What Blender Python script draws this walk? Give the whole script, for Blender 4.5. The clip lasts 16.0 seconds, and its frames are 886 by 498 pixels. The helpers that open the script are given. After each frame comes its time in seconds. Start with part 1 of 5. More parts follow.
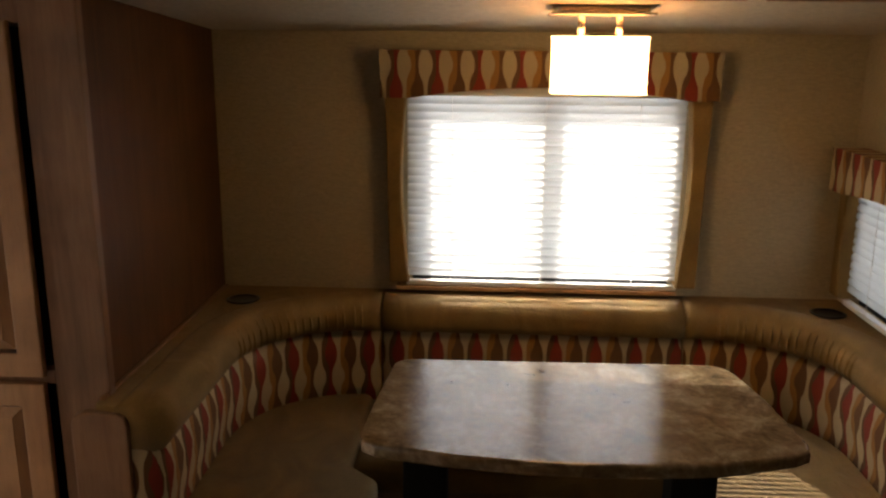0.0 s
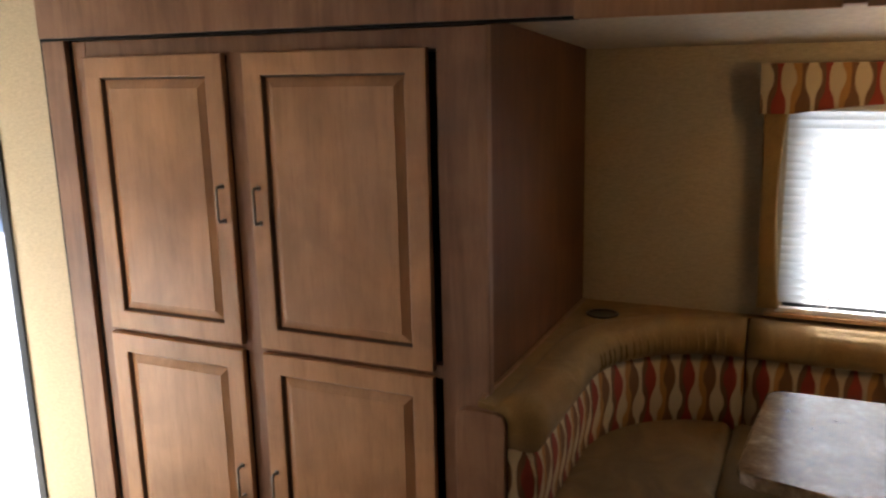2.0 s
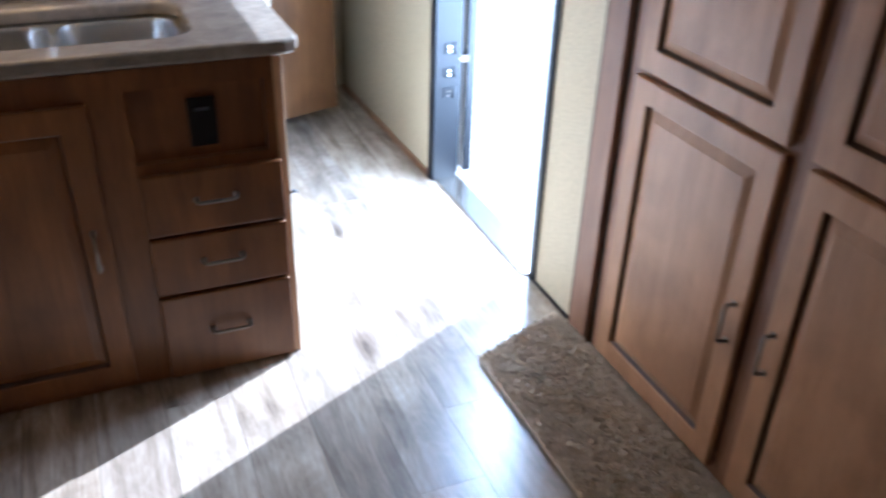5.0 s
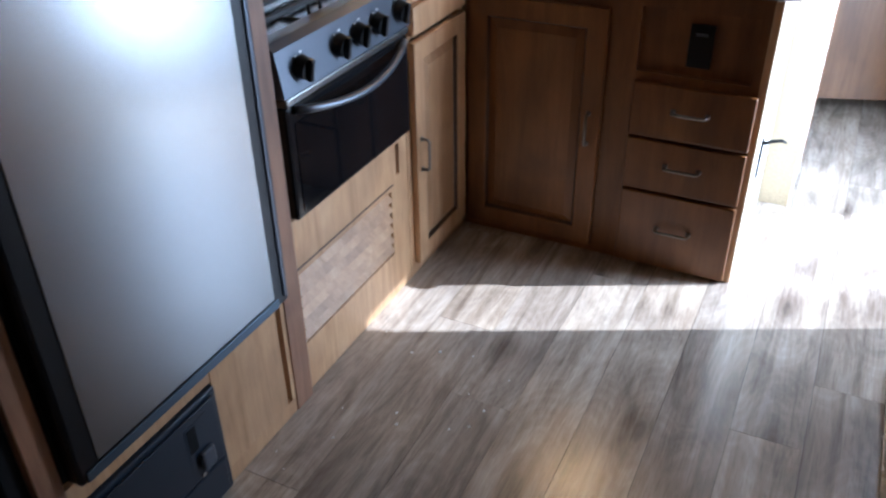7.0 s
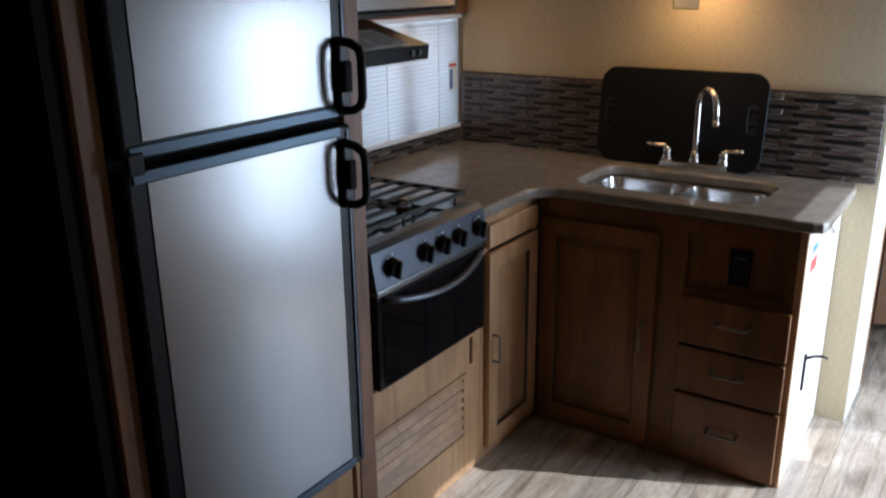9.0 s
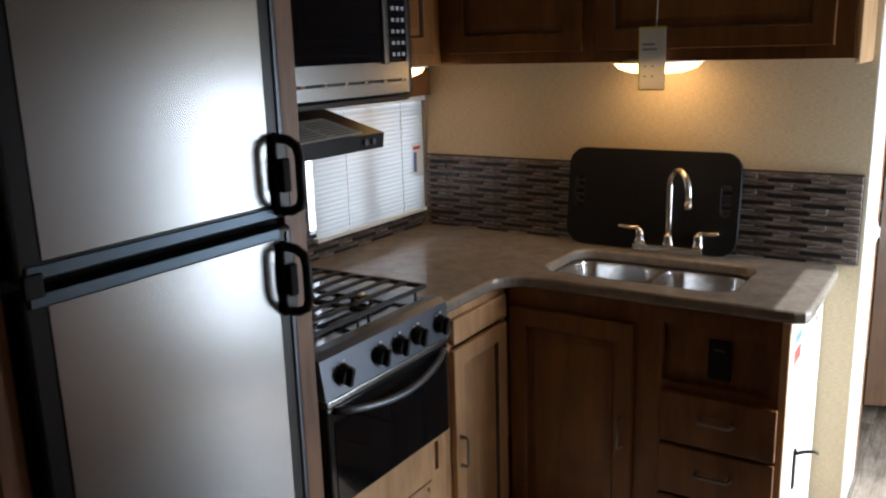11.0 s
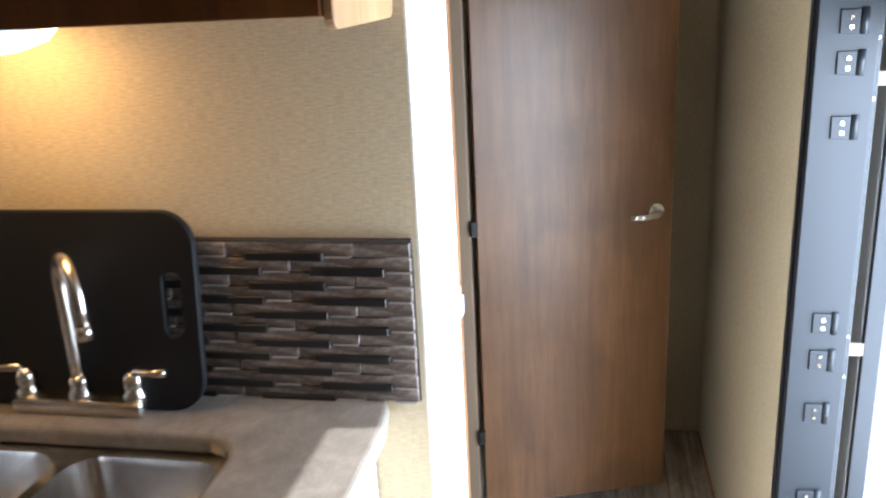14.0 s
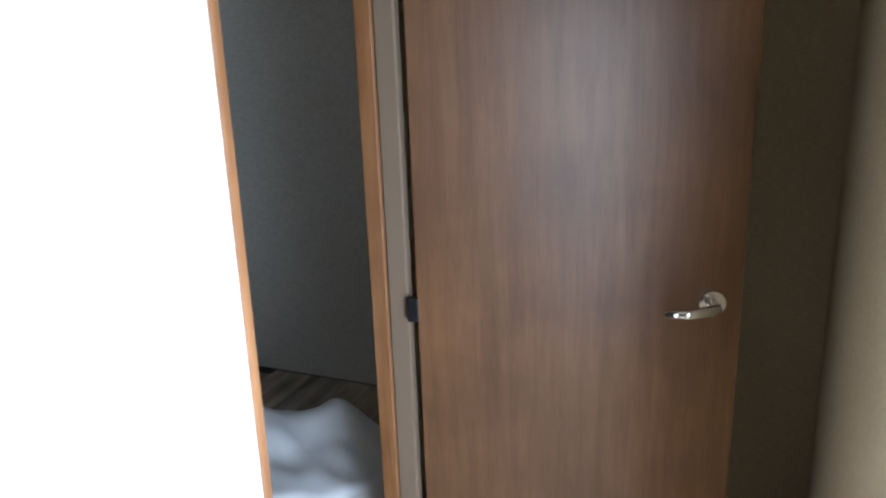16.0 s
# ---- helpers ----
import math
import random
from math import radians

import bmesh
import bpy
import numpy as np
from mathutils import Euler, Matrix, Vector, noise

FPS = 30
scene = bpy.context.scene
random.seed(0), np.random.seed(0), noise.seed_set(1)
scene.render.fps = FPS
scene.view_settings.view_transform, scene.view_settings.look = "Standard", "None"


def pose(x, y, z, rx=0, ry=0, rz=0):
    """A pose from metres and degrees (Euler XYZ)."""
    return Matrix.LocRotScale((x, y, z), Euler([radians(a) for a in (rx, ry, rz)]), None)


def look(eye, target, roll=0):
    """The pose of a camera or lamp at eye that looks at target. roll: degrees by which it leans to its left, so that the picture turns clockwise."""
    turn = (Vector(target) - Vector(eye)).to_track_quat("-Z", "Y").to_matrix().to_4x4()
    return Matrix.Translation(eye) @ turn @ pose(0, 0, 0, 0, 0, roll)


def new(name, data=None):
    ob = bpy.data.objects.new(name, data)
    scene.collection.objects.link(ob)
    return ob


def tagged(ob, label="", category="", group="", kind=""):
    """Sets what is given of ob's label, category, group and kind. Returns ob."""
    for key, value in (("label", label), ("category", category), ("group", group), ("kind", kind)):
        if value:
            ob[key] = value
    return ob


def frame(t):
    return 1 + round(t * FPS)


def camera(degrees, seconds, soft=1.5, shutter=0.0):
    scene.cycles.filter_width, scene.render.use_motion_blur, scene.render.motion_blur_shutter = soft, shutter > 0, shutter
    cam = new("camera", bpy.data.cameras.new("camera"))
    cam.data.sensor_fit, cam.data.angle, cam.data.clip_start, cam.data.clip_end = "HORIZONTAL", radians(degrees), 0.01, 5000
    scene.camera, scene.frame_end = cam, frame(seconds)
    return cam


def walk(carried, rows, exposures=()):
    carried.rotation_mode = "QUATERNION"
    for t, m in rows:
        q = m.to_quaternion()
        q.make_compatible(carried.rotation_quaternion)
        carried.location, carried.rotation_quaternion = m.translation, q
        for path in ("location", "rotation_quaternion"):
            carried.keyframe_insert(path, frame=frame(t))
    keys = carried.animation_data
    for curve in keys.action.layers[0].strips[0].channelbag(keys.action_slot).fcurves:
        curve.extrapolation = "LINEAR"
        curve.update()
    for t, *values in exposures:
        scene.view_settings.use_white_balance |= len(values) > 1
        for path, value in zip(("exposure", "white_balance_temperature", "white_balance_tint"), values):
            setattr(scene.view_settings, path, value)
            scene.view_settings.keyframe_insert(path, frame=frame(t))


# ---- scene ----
cam = camera(55.4, 16.0, soft=2.2, shutter=0.35)
PATH = [
    (0, (2.982, 0.569, 1.608), (2.878, 2.509, 1.132), 0.5),
    (0.5, (3.001, 0.516, 1.622), (2.758, 2.457, 1.205), 0.8),
    (1, (2.978, 0.496, 1.627), (2.516, 2.401, 1.23), 0.2),
    (1.5, (2.919, 0.499, 1.623), (2.25, 2.34, 1.221), -0.7),
    (2, (2.831, 0.523, 1.609), (2.018, 2.299, 1.177), -1.3),
    (2.5, (2.753, 0.56, 1.596), (1.886, 2.291, 1.094), -1.8),
    (3, (2.66, 0.601, 1.575), (1.78, 2.289, 0.964), -1.9),
    (3.5, (2.57, 0.664, 1.519), (1.66, 2.279, 0.77), -1.7),
    (4, (2.569, 0.757, 1.502), (1.5, 2.201, 0.624), -0.3),
    (4.5, (2.552, 0.989, 1.491), (1.205, 2.095, 0.511), 0.0),
    (5, (2.463, 1.167, 1.468), (0.885, 1.858, 0.451), 1.9),
    (5.2, (2.377, 1.15, 1.482), (0.782, 1.719, 0.418), 2.8),
    (7.3, (2.896, 1.834, 1.469), (1.408, 0.967, 0.453), -1.2),
    (7.5, (2.939, 1.885, 1.466), (1.452, 0.97, 0.49), -1.2),
    (8, (3.039, 1.967, 1.503), (1.529, 0.966, 0.656), -0.5),
    (8.5, (3.058, 1.992, 1.554), (1.525, 0.944, 0.811), -0.7),
    (9, (3.085, 2.001, 1.576), (1.51, 0.934, 0.958), -0.7),
    (9.2, (3.095, 1.995, 1.59), (1.501, 0.931, 1.02), -0.7),
    (11.3, (2.782, 1.959, 1.611), (1.14, 0.911, 1.155), -1.6),
    (11.5, (2.682, 1.936, 1.605), (1.019, 0.93, 1.133), -1.8),
    (12, (2.418, 1.917, 1.598), (0.685, 1.06, 1.085), -2.5),
    (12.5, (2.17, 1.92, 1.608), (0.368, 1.246, 1.059), -2.6),
    (13, (1.852, 1.957, 1.59), (0.013, 1.403, 1.03), -2.6),
    (13.5, (1.547, 1.997, 1.592), (-0.303, 1.521, 0.999), -2.8),
    (14, (1.277, 1.958, 1.584), (-0.593, 1.598, 0.973), -2.9),
    (14.5, (1.03, 1.932, 1.57), (-0.855, 1.699, 0.943), -2.9),
    (15, (0.788, 1.994, 1.557), (-1.096, 1.696, 0.958), -2.5),
    (15.5, (0.611, 2.193, 1.635), (-1.183, 1.625, 0.956), -2.7),
    (16, (0.362, 2.221, 1.475), (-1.393, 1.473, 0.875), -2.1),
]
walk(cam, [(t, look(eye, target, roll)) for t, eye, target, roll in PATH],
     exposures=[(0, 1.25, 7300, 10), (0.5, 1.05, 7300, 10), (1.0, 0.7, 7000, 10), (1.5, 1.25, 6600, 10), (2.0, 1.8, 6400, 10), (2.5, 2.15, 6100, 10), (3.5, 2.25, 5750, 10), (4.0, 2.0, 5600, 10),
                (4.5, 1.6, 5000, 10), (5.0, 1.3, 4850, 10), (7.5, 0.85, 5200, 10), (8.0, 0.55, 5400, 10), (8.5, 0.2, 5500, 10), (9.0, -0.1, 5550, 10), (11.5, 0.25, 6300, 10), (12.5, 0.85, 6400, 10), (13.0, 0.95, 6250, 10), (13.5, 0.9, 6100, 10),
                (14.0, 0.7, 5850, 10), (14.5, 0.4, 5700, 10), (16, 0.25, 5600, 10)])

# ---- world, sun and lamps ----
SUN_WAY = Vector((0.43, -0.90, -0.93)).normalized()
world = bpy.data.worlds.new("sky")
scene.world = world
world.use_nodes = True
wn = world.node_tree.nodes
sky = wn.new("ShaderNodeTexSky")
sky.sky_type, sky.sun_disc = "NISHITA", False
sky.sun_elevation = math.asin(-SUN_WAY.z)
sky.sun_rotation = math.atan2(-SUN_WAY.x, -SUN_WAY.y)
wn["Background"].inputs["Strength"].default_value = 0.15
world.node_tree.links.new(sky.outputs[0], wn["Background"].inputs["Color"])
sun = new("sun", bpy.data.lights.new("sun", "SUN"))
sun.data.energy, sun.data.angle, sun.data.color = 5.0, radians(0.5), (1.0, 0.98, 0.95)
sun.matrix_world = look((0, 0, 0), SUN_WAY)


def window_light(name, place, way, width, height, watts, colour=(0.86, 0.93, 1.0), spread=180):
    lamp = new(name, bpy.data.lights.new(name, "AREA"))
    lamp.data.shape, lamp.data.size, lamp.data.size_y = "RECTANGLE", width, height
    lamp.data.energy, lamp.data.color, lamp.data.spread = watts, colour, radians(spread)
    lamp.matrix_world = look(place, Vector(place) + Vector(way))
    return lamp


window_light("dinette_daylight", (3.155, 3.40, 1.14), (0, -1, -0.1), 0.84, 0.62, 0.75)
window_light("kitchen_daylight", (0.38, -0.10, 1.19), (0, 1, 0), 0.66, 0.45, 3.6)
window_light("side_daylight", (4.255, 2.80, 1.05), (-1, 0, 0), 0.66, 0.4, 0.3)
window_light("door_daylight", (0.07, 2.62, 0.80), (-0.25, -1, -0.25), 0.72, 1.35, 38, (0.82, 0.91, 1.0), 168)


# ---- materials ----
def mat(name, colour, rough=0.5, metal=0.0, spec=0.5):
    m = bpy.data.materials.new(name)
    m.use_nodes = True
    b = m.node_tree.nodes["Principled BSDF"]
    b.inputs["Base Color"].default_value = (*colour, 1)
    b.inputs["Roughness"].default_value, b.inputs["Metallic"].default_value = rough, metal
    b.inputs["Specular IOR Level"].default_value = spec
    return m


def node(m, kind, **values):
    n = m.node_tree.nodes.new(kind)
    for key, value in values.items():
        n.inputs[key].default_value = value
    return n


def link(m, a, b):
    m.node_tree.links.new(a, b)


def coords(m, scale, source="Object"):
    tc, mp = node(m, "ShaderNodeTexCoord"), node(m, "ShaderNodeMapping", Scale=scale)
    link(m, tc.outputs[source], mp.inputs["Vector"])
    return mp.outputs["Vector"]


def ramp(m, fac, stops, constant=False):
    r = node(m, "ShaderNodeValToRGB")
    r.color_ramp.interpolation = "CONSTANT" if constant else "LINEAR"
    while len(r.color_ramp.elements) < len(stops):
        r.color_ramp.elements.new(0.5)
    for e, (p, c) in zip(r.color_ramp.elements, stops):
        e.position, e.color = p, (*c, 1)
    link(m, fac, r.inputs["Fac"])
    return r.outputs["Color"]


def bump(m, height, strength, distance=0.002):
    b = node(m, "ShaderNodeBump", Strength=strength, Distance=distance)
    link(m, height, b.inputs["Height"])
    link(m, b.outputs["Normal"], m.node_tree.nodes["Principled BSDF"].inputs["Normal"])


def mixed(m, kind, a, b, fac=0.5):
    n = m.node_tree.nodes.new("ShaderNodeMix")
    n.data_type, n.blend_type = "RGBA", kind
    n.inputs["Factor"].default_value = fac
    link(m, a, n.inputs["A"])
    link(m, b, n.inputs["B"])
    return n.outputs["Result"]


def maths(m, kind, a, b=0.0, c=0.0):
    n = m.node_tree.nodes.new("ShaderNodeMath")
    n.operation = kind
    for slot, value in zip(n.inputs, (a, b, c)):
        if isinstance(value, (int, float)):
            slot.default_value = value
        else:
            link(m, value, slot)
    return n.outputs[0]


def wood(name, dark, mid, light, scale=(14, 14, 1.2), rough=0.42, grain=0.25, blotch=True, knots=False):
    """Stained timber: long grain, pores and blotchy stain."""
    m = mat(name, mid, rough)
    base = m.node_tree.nodes["Principled BSDF"]
    info = node(m, "ShaderNodeObjectInfo")
    mp = node(m, "ShaderNodeMapping", Scale=scale)
    tc = node(m, "ShaderNodeTexCoord")
    shift = node(m, "ShaderNodeVectorMath")
    shift.operation = "MULTIPLY_ADD"
    shift.inputs[1].default_value = (7.3, 3.1, 9.7)
    link(m, info.outputs["Random"], shift.inputs[0])
    link(m, tc.outputs["Object"], shift.inputs[2])
    link(m, shift.outputs[0], mp.inputs["Vector"])
    n1 = node(m, "ShaderNodeTexNoise", Scale=1.6, Detail=6.0, Roughness=0.62, Distortion=0.7)
    link(m, mp.outputs[0], n1.inputs["Vector"])
    c = ramp(m, n1.outputs["Fac"], [(0.28, dark), (0.5, mid), (0.74, light)])
    n2 = node(m, "ShaderNodeTexNoise", Scale=12.0, Detail=4.0, Roughness=0.7)
    link(m, mp.outputs[0], n2.inputs["Vector"])
    pores = ramp(m, n2.outputs["Fac"], [(0.36, (0.72, 0.70, 0.68)), (0.52, (1, 1, 1))])
    c = mixed(m, "MULTIPLY", c, pores, 0.75 if knots else 0.4)
    if blotch:
        n3 = node(m, "ShaderNodeTexNoise", Scale=4.0, Detail=4.0, Distortion=0.6)
        link(m, shift.outputs[0], n3.inputs["Vector"])
        stain = ramp(m, n3.outputs["Fac"], [(0.34, (0.66, 0.63, 0.62)), (0.60, (1, 1, 1))])
        c = mixed(m, "MULTIPLY", c, stain, 0.8)
    if knots:
        warp = node(m, "ShaderNodeTexNoise", Scale=3.0, Detail=3.0)
        link(m, shift.outputs[0], warp.inputs["Vector"])
        off = node(m, "ShaderNodeVectorMath")
        off.operation = "MULTIPLY_ADD"
        off.inputs[1].default_value = (0.10, 0.05, 0.05)
        link(m, warp.outputs["Color"], off.inputs[0])
        link(m, shift.outputs[0], off.inputs[2])
        cell = node(m, "ShaderNodeMapping", Scale=(2.2, 6.0, 6.0))
        link(m, off.outputs[0], cell.inputs["Vector"])
        vor = node(m, "ShaderNodeTexVoronoi", Scale=1.0, Randomness=1.0)
        link(m, cell.outputs[0], vor.inputs["Vector"])
        knot = ramp(m, vor.outputs["Distance"], [(0.05, (0.26, 0.24, 0.23)), (0.14, (0.60, 0.58, 0.57)), (0.30, (1, 1, 1))])
        c = mixed(m, "MULTIPLY", c, knot, 0.85)
        rings = maths(m, "SINE", maths(m, "MULTIPLY", vor.outputs["Distance"], 75.0))
        c = mixed(m, "MULTIPLY", c, ramp(m, rings, [(0.0, (0.88, 0.87, 0.86)), (0.8, (1, 1, 1))]), 0.55)
        smoke = node(m, "ShaderNodeTexNoise", Scale=2.6, Detail=5.0, Roughness=0.65, Distortion=1.0)
        drawn = node(m, "ShaderNodeMapping", Scale=(1.0, 2.6, 1.0))
        link(m, shift.outputs[0], drawn.inputs["Vector"])
        link(m, drawn.outputs[0], smoke.inputs["Vector"])
        c = mixed(m, "MULTIPLY", c, ramp(m, smoke.outputs["Fac"], [(0.34, (0.50, 0.49, 0.49)), (0.54, (1, 1, 1))]), 0.65)
        tone = ramp(m, info.outputs["Random"], [(0.0, (0.80, 0.79, 0.79)), (0.5, (0.97, 0.95, 0.93)), (1.0, (1.12, 1.09, 1.04))])
        c = mixed(m, "MULTIPLY", c, tone, 1.0)
    link(m, c, base.inputs["Base Color"])
    bump(m, n2.outputs["Fac"], grain, 0.0008)
    return m


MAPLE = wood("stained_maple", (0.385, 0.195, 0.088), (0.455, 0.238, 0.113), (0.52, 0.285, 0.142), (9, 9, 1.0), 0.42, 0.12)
FRAME_WOOD = wood("face_frame_wood", (0.20, 0.094, 0.046), (0.275, 0.136, 0.070), (0.34, 0.176, 0.094), (20, 20, 1.6), 0.45)
GLAZE = wood("dark_glaze", (0.045, 0.022, 0.012), (0.07, 0.035, 0.02), (0.11, 0.056, 0.032))
PANEL = wood("veneer_panel", (0.095, 0.034, 0.010), (0.130, 0.048, 0.014), (0.165, 0.064, 0.020), (26, 26, 1.4), 0.5)
PANEL.node_tree.nodes["Principled BSDF"].inputs["Specular IOR Level"].default_value = 0.25
# Orange-brown stain, taken darker to put the sink side's shade into the colour.
CHERRY = wood("shade_darkened_cherry", (0.125, 0.044, 0.008), (0.190, 0.073, 0.016), (0.250, 0.104, 0.027), (9, 9, 1.0), 0.40, 0.15)
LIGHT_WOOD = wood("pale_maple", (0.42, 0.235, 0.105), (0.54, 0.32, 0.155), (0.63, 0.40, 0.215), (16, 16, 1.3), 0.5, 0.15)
DOOR_WOOD = wood("walnut_print_door", (0.125, 0.054, 0.018), (0.165, 0.075, 0.026), (0.200, 0.096, 0.036), (26, 26, 1.8), 0.36, 0.2)
TRIM_WOOD = wood("trim_wood", (0.20, 0.085, 0.03), (0.30, 0.14, 0.055), (0.36, 0.18, 0.08))
PLANK = wood("grey_oak_vinyl", (0.27, 0.215, 0.165), (0.53, 0.45, 0.36), (0.71, 0.63, 0.53), (1.0, 13, 13), 0.26, 0.2, True, True)
for floor_finish in (PLANK.node_tree.nodes["Principled BSDF"],):
    floor_finish.inputs["Specular IOR Level"].default_value = 0.9
    floor_finish.inputs["Coat Weight"].default_value = 0.6
    floor_finish.inputs["Coat Roughness"].default_value = 0.22


def wallpaper(name, colour):
    m = mat(name, colour, 0.6)
    n1 = node(m, "ShaderNodeTexNoise", Scale=1.0, Detail=3.0)
    link(m, coords(m, (60, 60, 420)), n1.inputs["Vector"])
    n2 = node(m, "ShaderNodeTexNoise", Scale=1.0, Detail=3.0)
    link(m, coords(m, (500, 500, 30)), n2.inputs["Vector"])
    f = maths(m, "MULTIPLY_ADD", n2.outputs["Fac"], 0.35, maths(m, "MULTIPLY", n1.outputs["Fac"], 0.65))
    lo, hi = tuple(v * 0.82 for v in colour), tuple(min(1, v * 1.1) for v in colour)
    link(m, ramp(m, f, [(0.38, lo), (0.62, hi)]), m.node_tree.nodes["Principled BSDF"].inputs["Base Color"])
    bump(m, f, 0.2, 0.0006)
    return m


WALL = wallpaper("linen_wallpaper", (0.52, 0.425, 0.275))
WALL_GREY = wallpaper("bathroom_wallpaper", (0.64, 0.62, 0.57))
# Doorway light is put into this paper: paler than WALL on north-facing ends.
POST = wallpaper("daylit_wall_end", (0.74, 0.70, 0.63))
CEIL = wallpaper("ceiling_board", (0.55, 0.48, 0.37))


def suede(name, lo, hi):
    m = mat(name, hi, 0.85)
    b = m.node_tree.nodes["Principled BSDF"]
    b.inputs["Sheen Weight"].default_value = 0.08
    n1 = node(m, "ShaderNodeTexNoise", Scale=5.0, Detail=5.0, Distortion=1.2)
    link(m, coords(m, (1.6, 1.0, 1.0)), n1.inputs["Vector"])
    n2 = node(m, "ShaderNodeTexNoise", Scale=160.0, Detail=2.0)
    link(m, coords(m, (1, 1, 1)), n2.inputs["Vector"])
    c = ramp(m, n1.outputs["Fac"], [(0.3, lo), (0.66, hi)])
    fine = ramp(m, n2.outputs["Fac"], [(0.3, (0.86, 0.86, 0.86)), (0.7, (1, 1, 1))])
    link(m, mixed(m, "MULTIPLY", c, fine, 1.0), b.inputs["Base Color"])
    bump(m, n1.outputs["Fac"], 0.6, 0.012)
    return m


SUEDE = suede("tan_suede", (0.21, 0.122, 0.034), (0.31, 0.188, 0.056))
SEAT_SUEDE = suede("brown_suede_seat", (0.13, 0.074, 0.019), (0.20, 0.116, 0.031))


def ogee(name, period=0.032):
    """Upholstery woven with wavy vertical lens shapes in cream, gold, brown and red."""
    m = mat(name, (0.5, 0.35, 0.2), 0.8)
    uv = node(m, "ShaderNodeUVMap")
    uv.uv_map = "cloth"
    sep = node(m, "ShaderNodeSeparateXYZ")
    link(m, uv.outputs["UV"], sep.inputs[0])
    t = maths(m, "DIVIDE", sep.outputs["X"], period)
    wave = maths(m, "SINE", maths(m, "MULTIPLY", sep.outputs["Y"], 2 * math.pi / 0.165))
    swing = maths(m, "MULTIPLY", wave, maths(m, "COSINE", maths(m, "MULTIPLY", t, math.pi)))
    w = maths(m, "FRACT", maths(m, "DIVIDE", maths(m, "MULTIPLY_ADD", swing, 0.38, t), 4.0))
    pale = ramp(m, w, [(0.0, (0.56, 0.44, 0.27)), (0.18, (0.15, 0.065, 0.022)), (0.33, (0.27, 0.030, 0.012)), (0.48, (0.52, 0.40, 0.24)),
                       (0.66, (0.38, 0.18, 0.042)), (0.84, (0.17, 0.075, 0.023))], True)
    n = node(m, "ShaderNodeTexNoise", Scale=420.0, Detail=1.0)
    link(m, uv.outputs["UV"], n.inputs["Vector"])
    thread = ramp(m, n.outputs["Fac"], [(0.35, (0.72, 0.7, 0.66)), (0.65, (1, 1, 1))])
    link(m, mixed(m, "MULTIPLY", pale, thread, 0.8), m.node_tree.nodes["Principled BSDF"].inputs["Base Color"])
    bump(m, n.outputs["Fac"], 0.3, 0.001)
    return m


OGEE = ogee("ogee_fabric")


def speckled(name, stops, scale, rough, fine=90.0, relief=0.05, grit=0.75, stretch=(1, 1, 1)):
    m = mat(name, stops[1][1], rough)
    n1 = node(m, "ShaderNodeTexNoise", Scale=scale, Detail=8.0, Roughness=0.72, Distortion=0.4)
    link(m, coords(m, stretch), n1.inputs["Vector"])
    n2 = node(m, "ShaderNodeTexNoise", Scale=fine, Detail=3.0)
    link(m, coords(m, (1, 1, 1)), n2.inputs["Vector"])
    c = ramp(m, n1.outputs["Fac"], stops)
    f = ramp(m, n2.outputs["Fac"], [(0.36, (0.7, 0.68, 0.66)), (0.6, (1, 1, 1))])
    link(m, mixed(m, "MULTIPLY", c, f, grit), m.node_tree.nodes["Principled BSDF"].inputs["Base Color"])
    bump(m, n2.outputs["Fac"], relief, 0.001)
    return m


COUNTER = speckled("grey_brown_solid_surface", [(0.3, (0.19, 0.165, 0.14)), (0.5, (0.25, 0.22, 0.185)), (0.7, (0.31, 0.275, 0.235))], 16, 0.15, 260, 0.02, 0.35)
TABLE = speckled("mottled_laminate", [(0.34, (0.10, 0.062, 0.032)), (0.5, (0.21, 0.145, 0.082)), (0.66, (0.36, 0.28, 0.19))], 13, 0.17, 70)
CARPET = speckled("beige_carpet", [(0.3, (0.60, 0.50, 0.38)), (0.5, (0.71, 0.60, 0.47)), (0.7, (0.80, 0.69, 0.56))], 60, 0.95, 420, 0.6, 0.5)
TILE = speckled("brown_stone_tile", [(0.34, (0.045, 0.033, 0.026)), (0.5, (0.115, 0.086, 0.068)), (0.66, (0.31, 0.255, 0.215))], 24, 0.32, 130, 0.3, 0.75, (0.6, 0.6, 2.2))
# Shadow under proud tiles and glints on their edges, painted as coloured strips.
TILE_SHADOW = mat("tile_shadow_black", (0.010, 0.009, 0.009), 0.35)
TILE_GLINT = mat("tile_glint_pale", (0.28, 0.25, 0.23), 0.3)
GROUT = mat("dark_grout", (0.05, 0.042, 0.036), 0.8)
CONCRETE = speckled("pale_concrete", [(0.3, (0.60, 0.60, 0.61)), (0.5, (0.70, 0.70, 0.71)), (0.7, (0.78, 0.78, 0.79))], 0.6, 0.9, 30)


def brushed(name, colour, rough, scale=(3, 3, 300)):
    m = mat(name, colour, rough, 1.0)
    n = node(m, "ShaderNodeTexNoise", Scale=1.0, Detail=2.0)
    link(m, coords(m, scale), n.inputs["Vector"])
    r = node(m, "ShaderNodeMapRange")
    r.inputs["To Min"].default_value, r.inputs["To Max"].default_value = rough * 0.95, rough * 1.06
    link(m, n.outputs["Fac"], r.inputs["Value"])
    link(m, r.outputs[0], m.node_tree.nodes["Principled BSDF"].inputs["Roughness"])
    m.node_tree.nodes["Principled BSDF"].inputs["Anisotropic"].default_value = 0.2
    return m


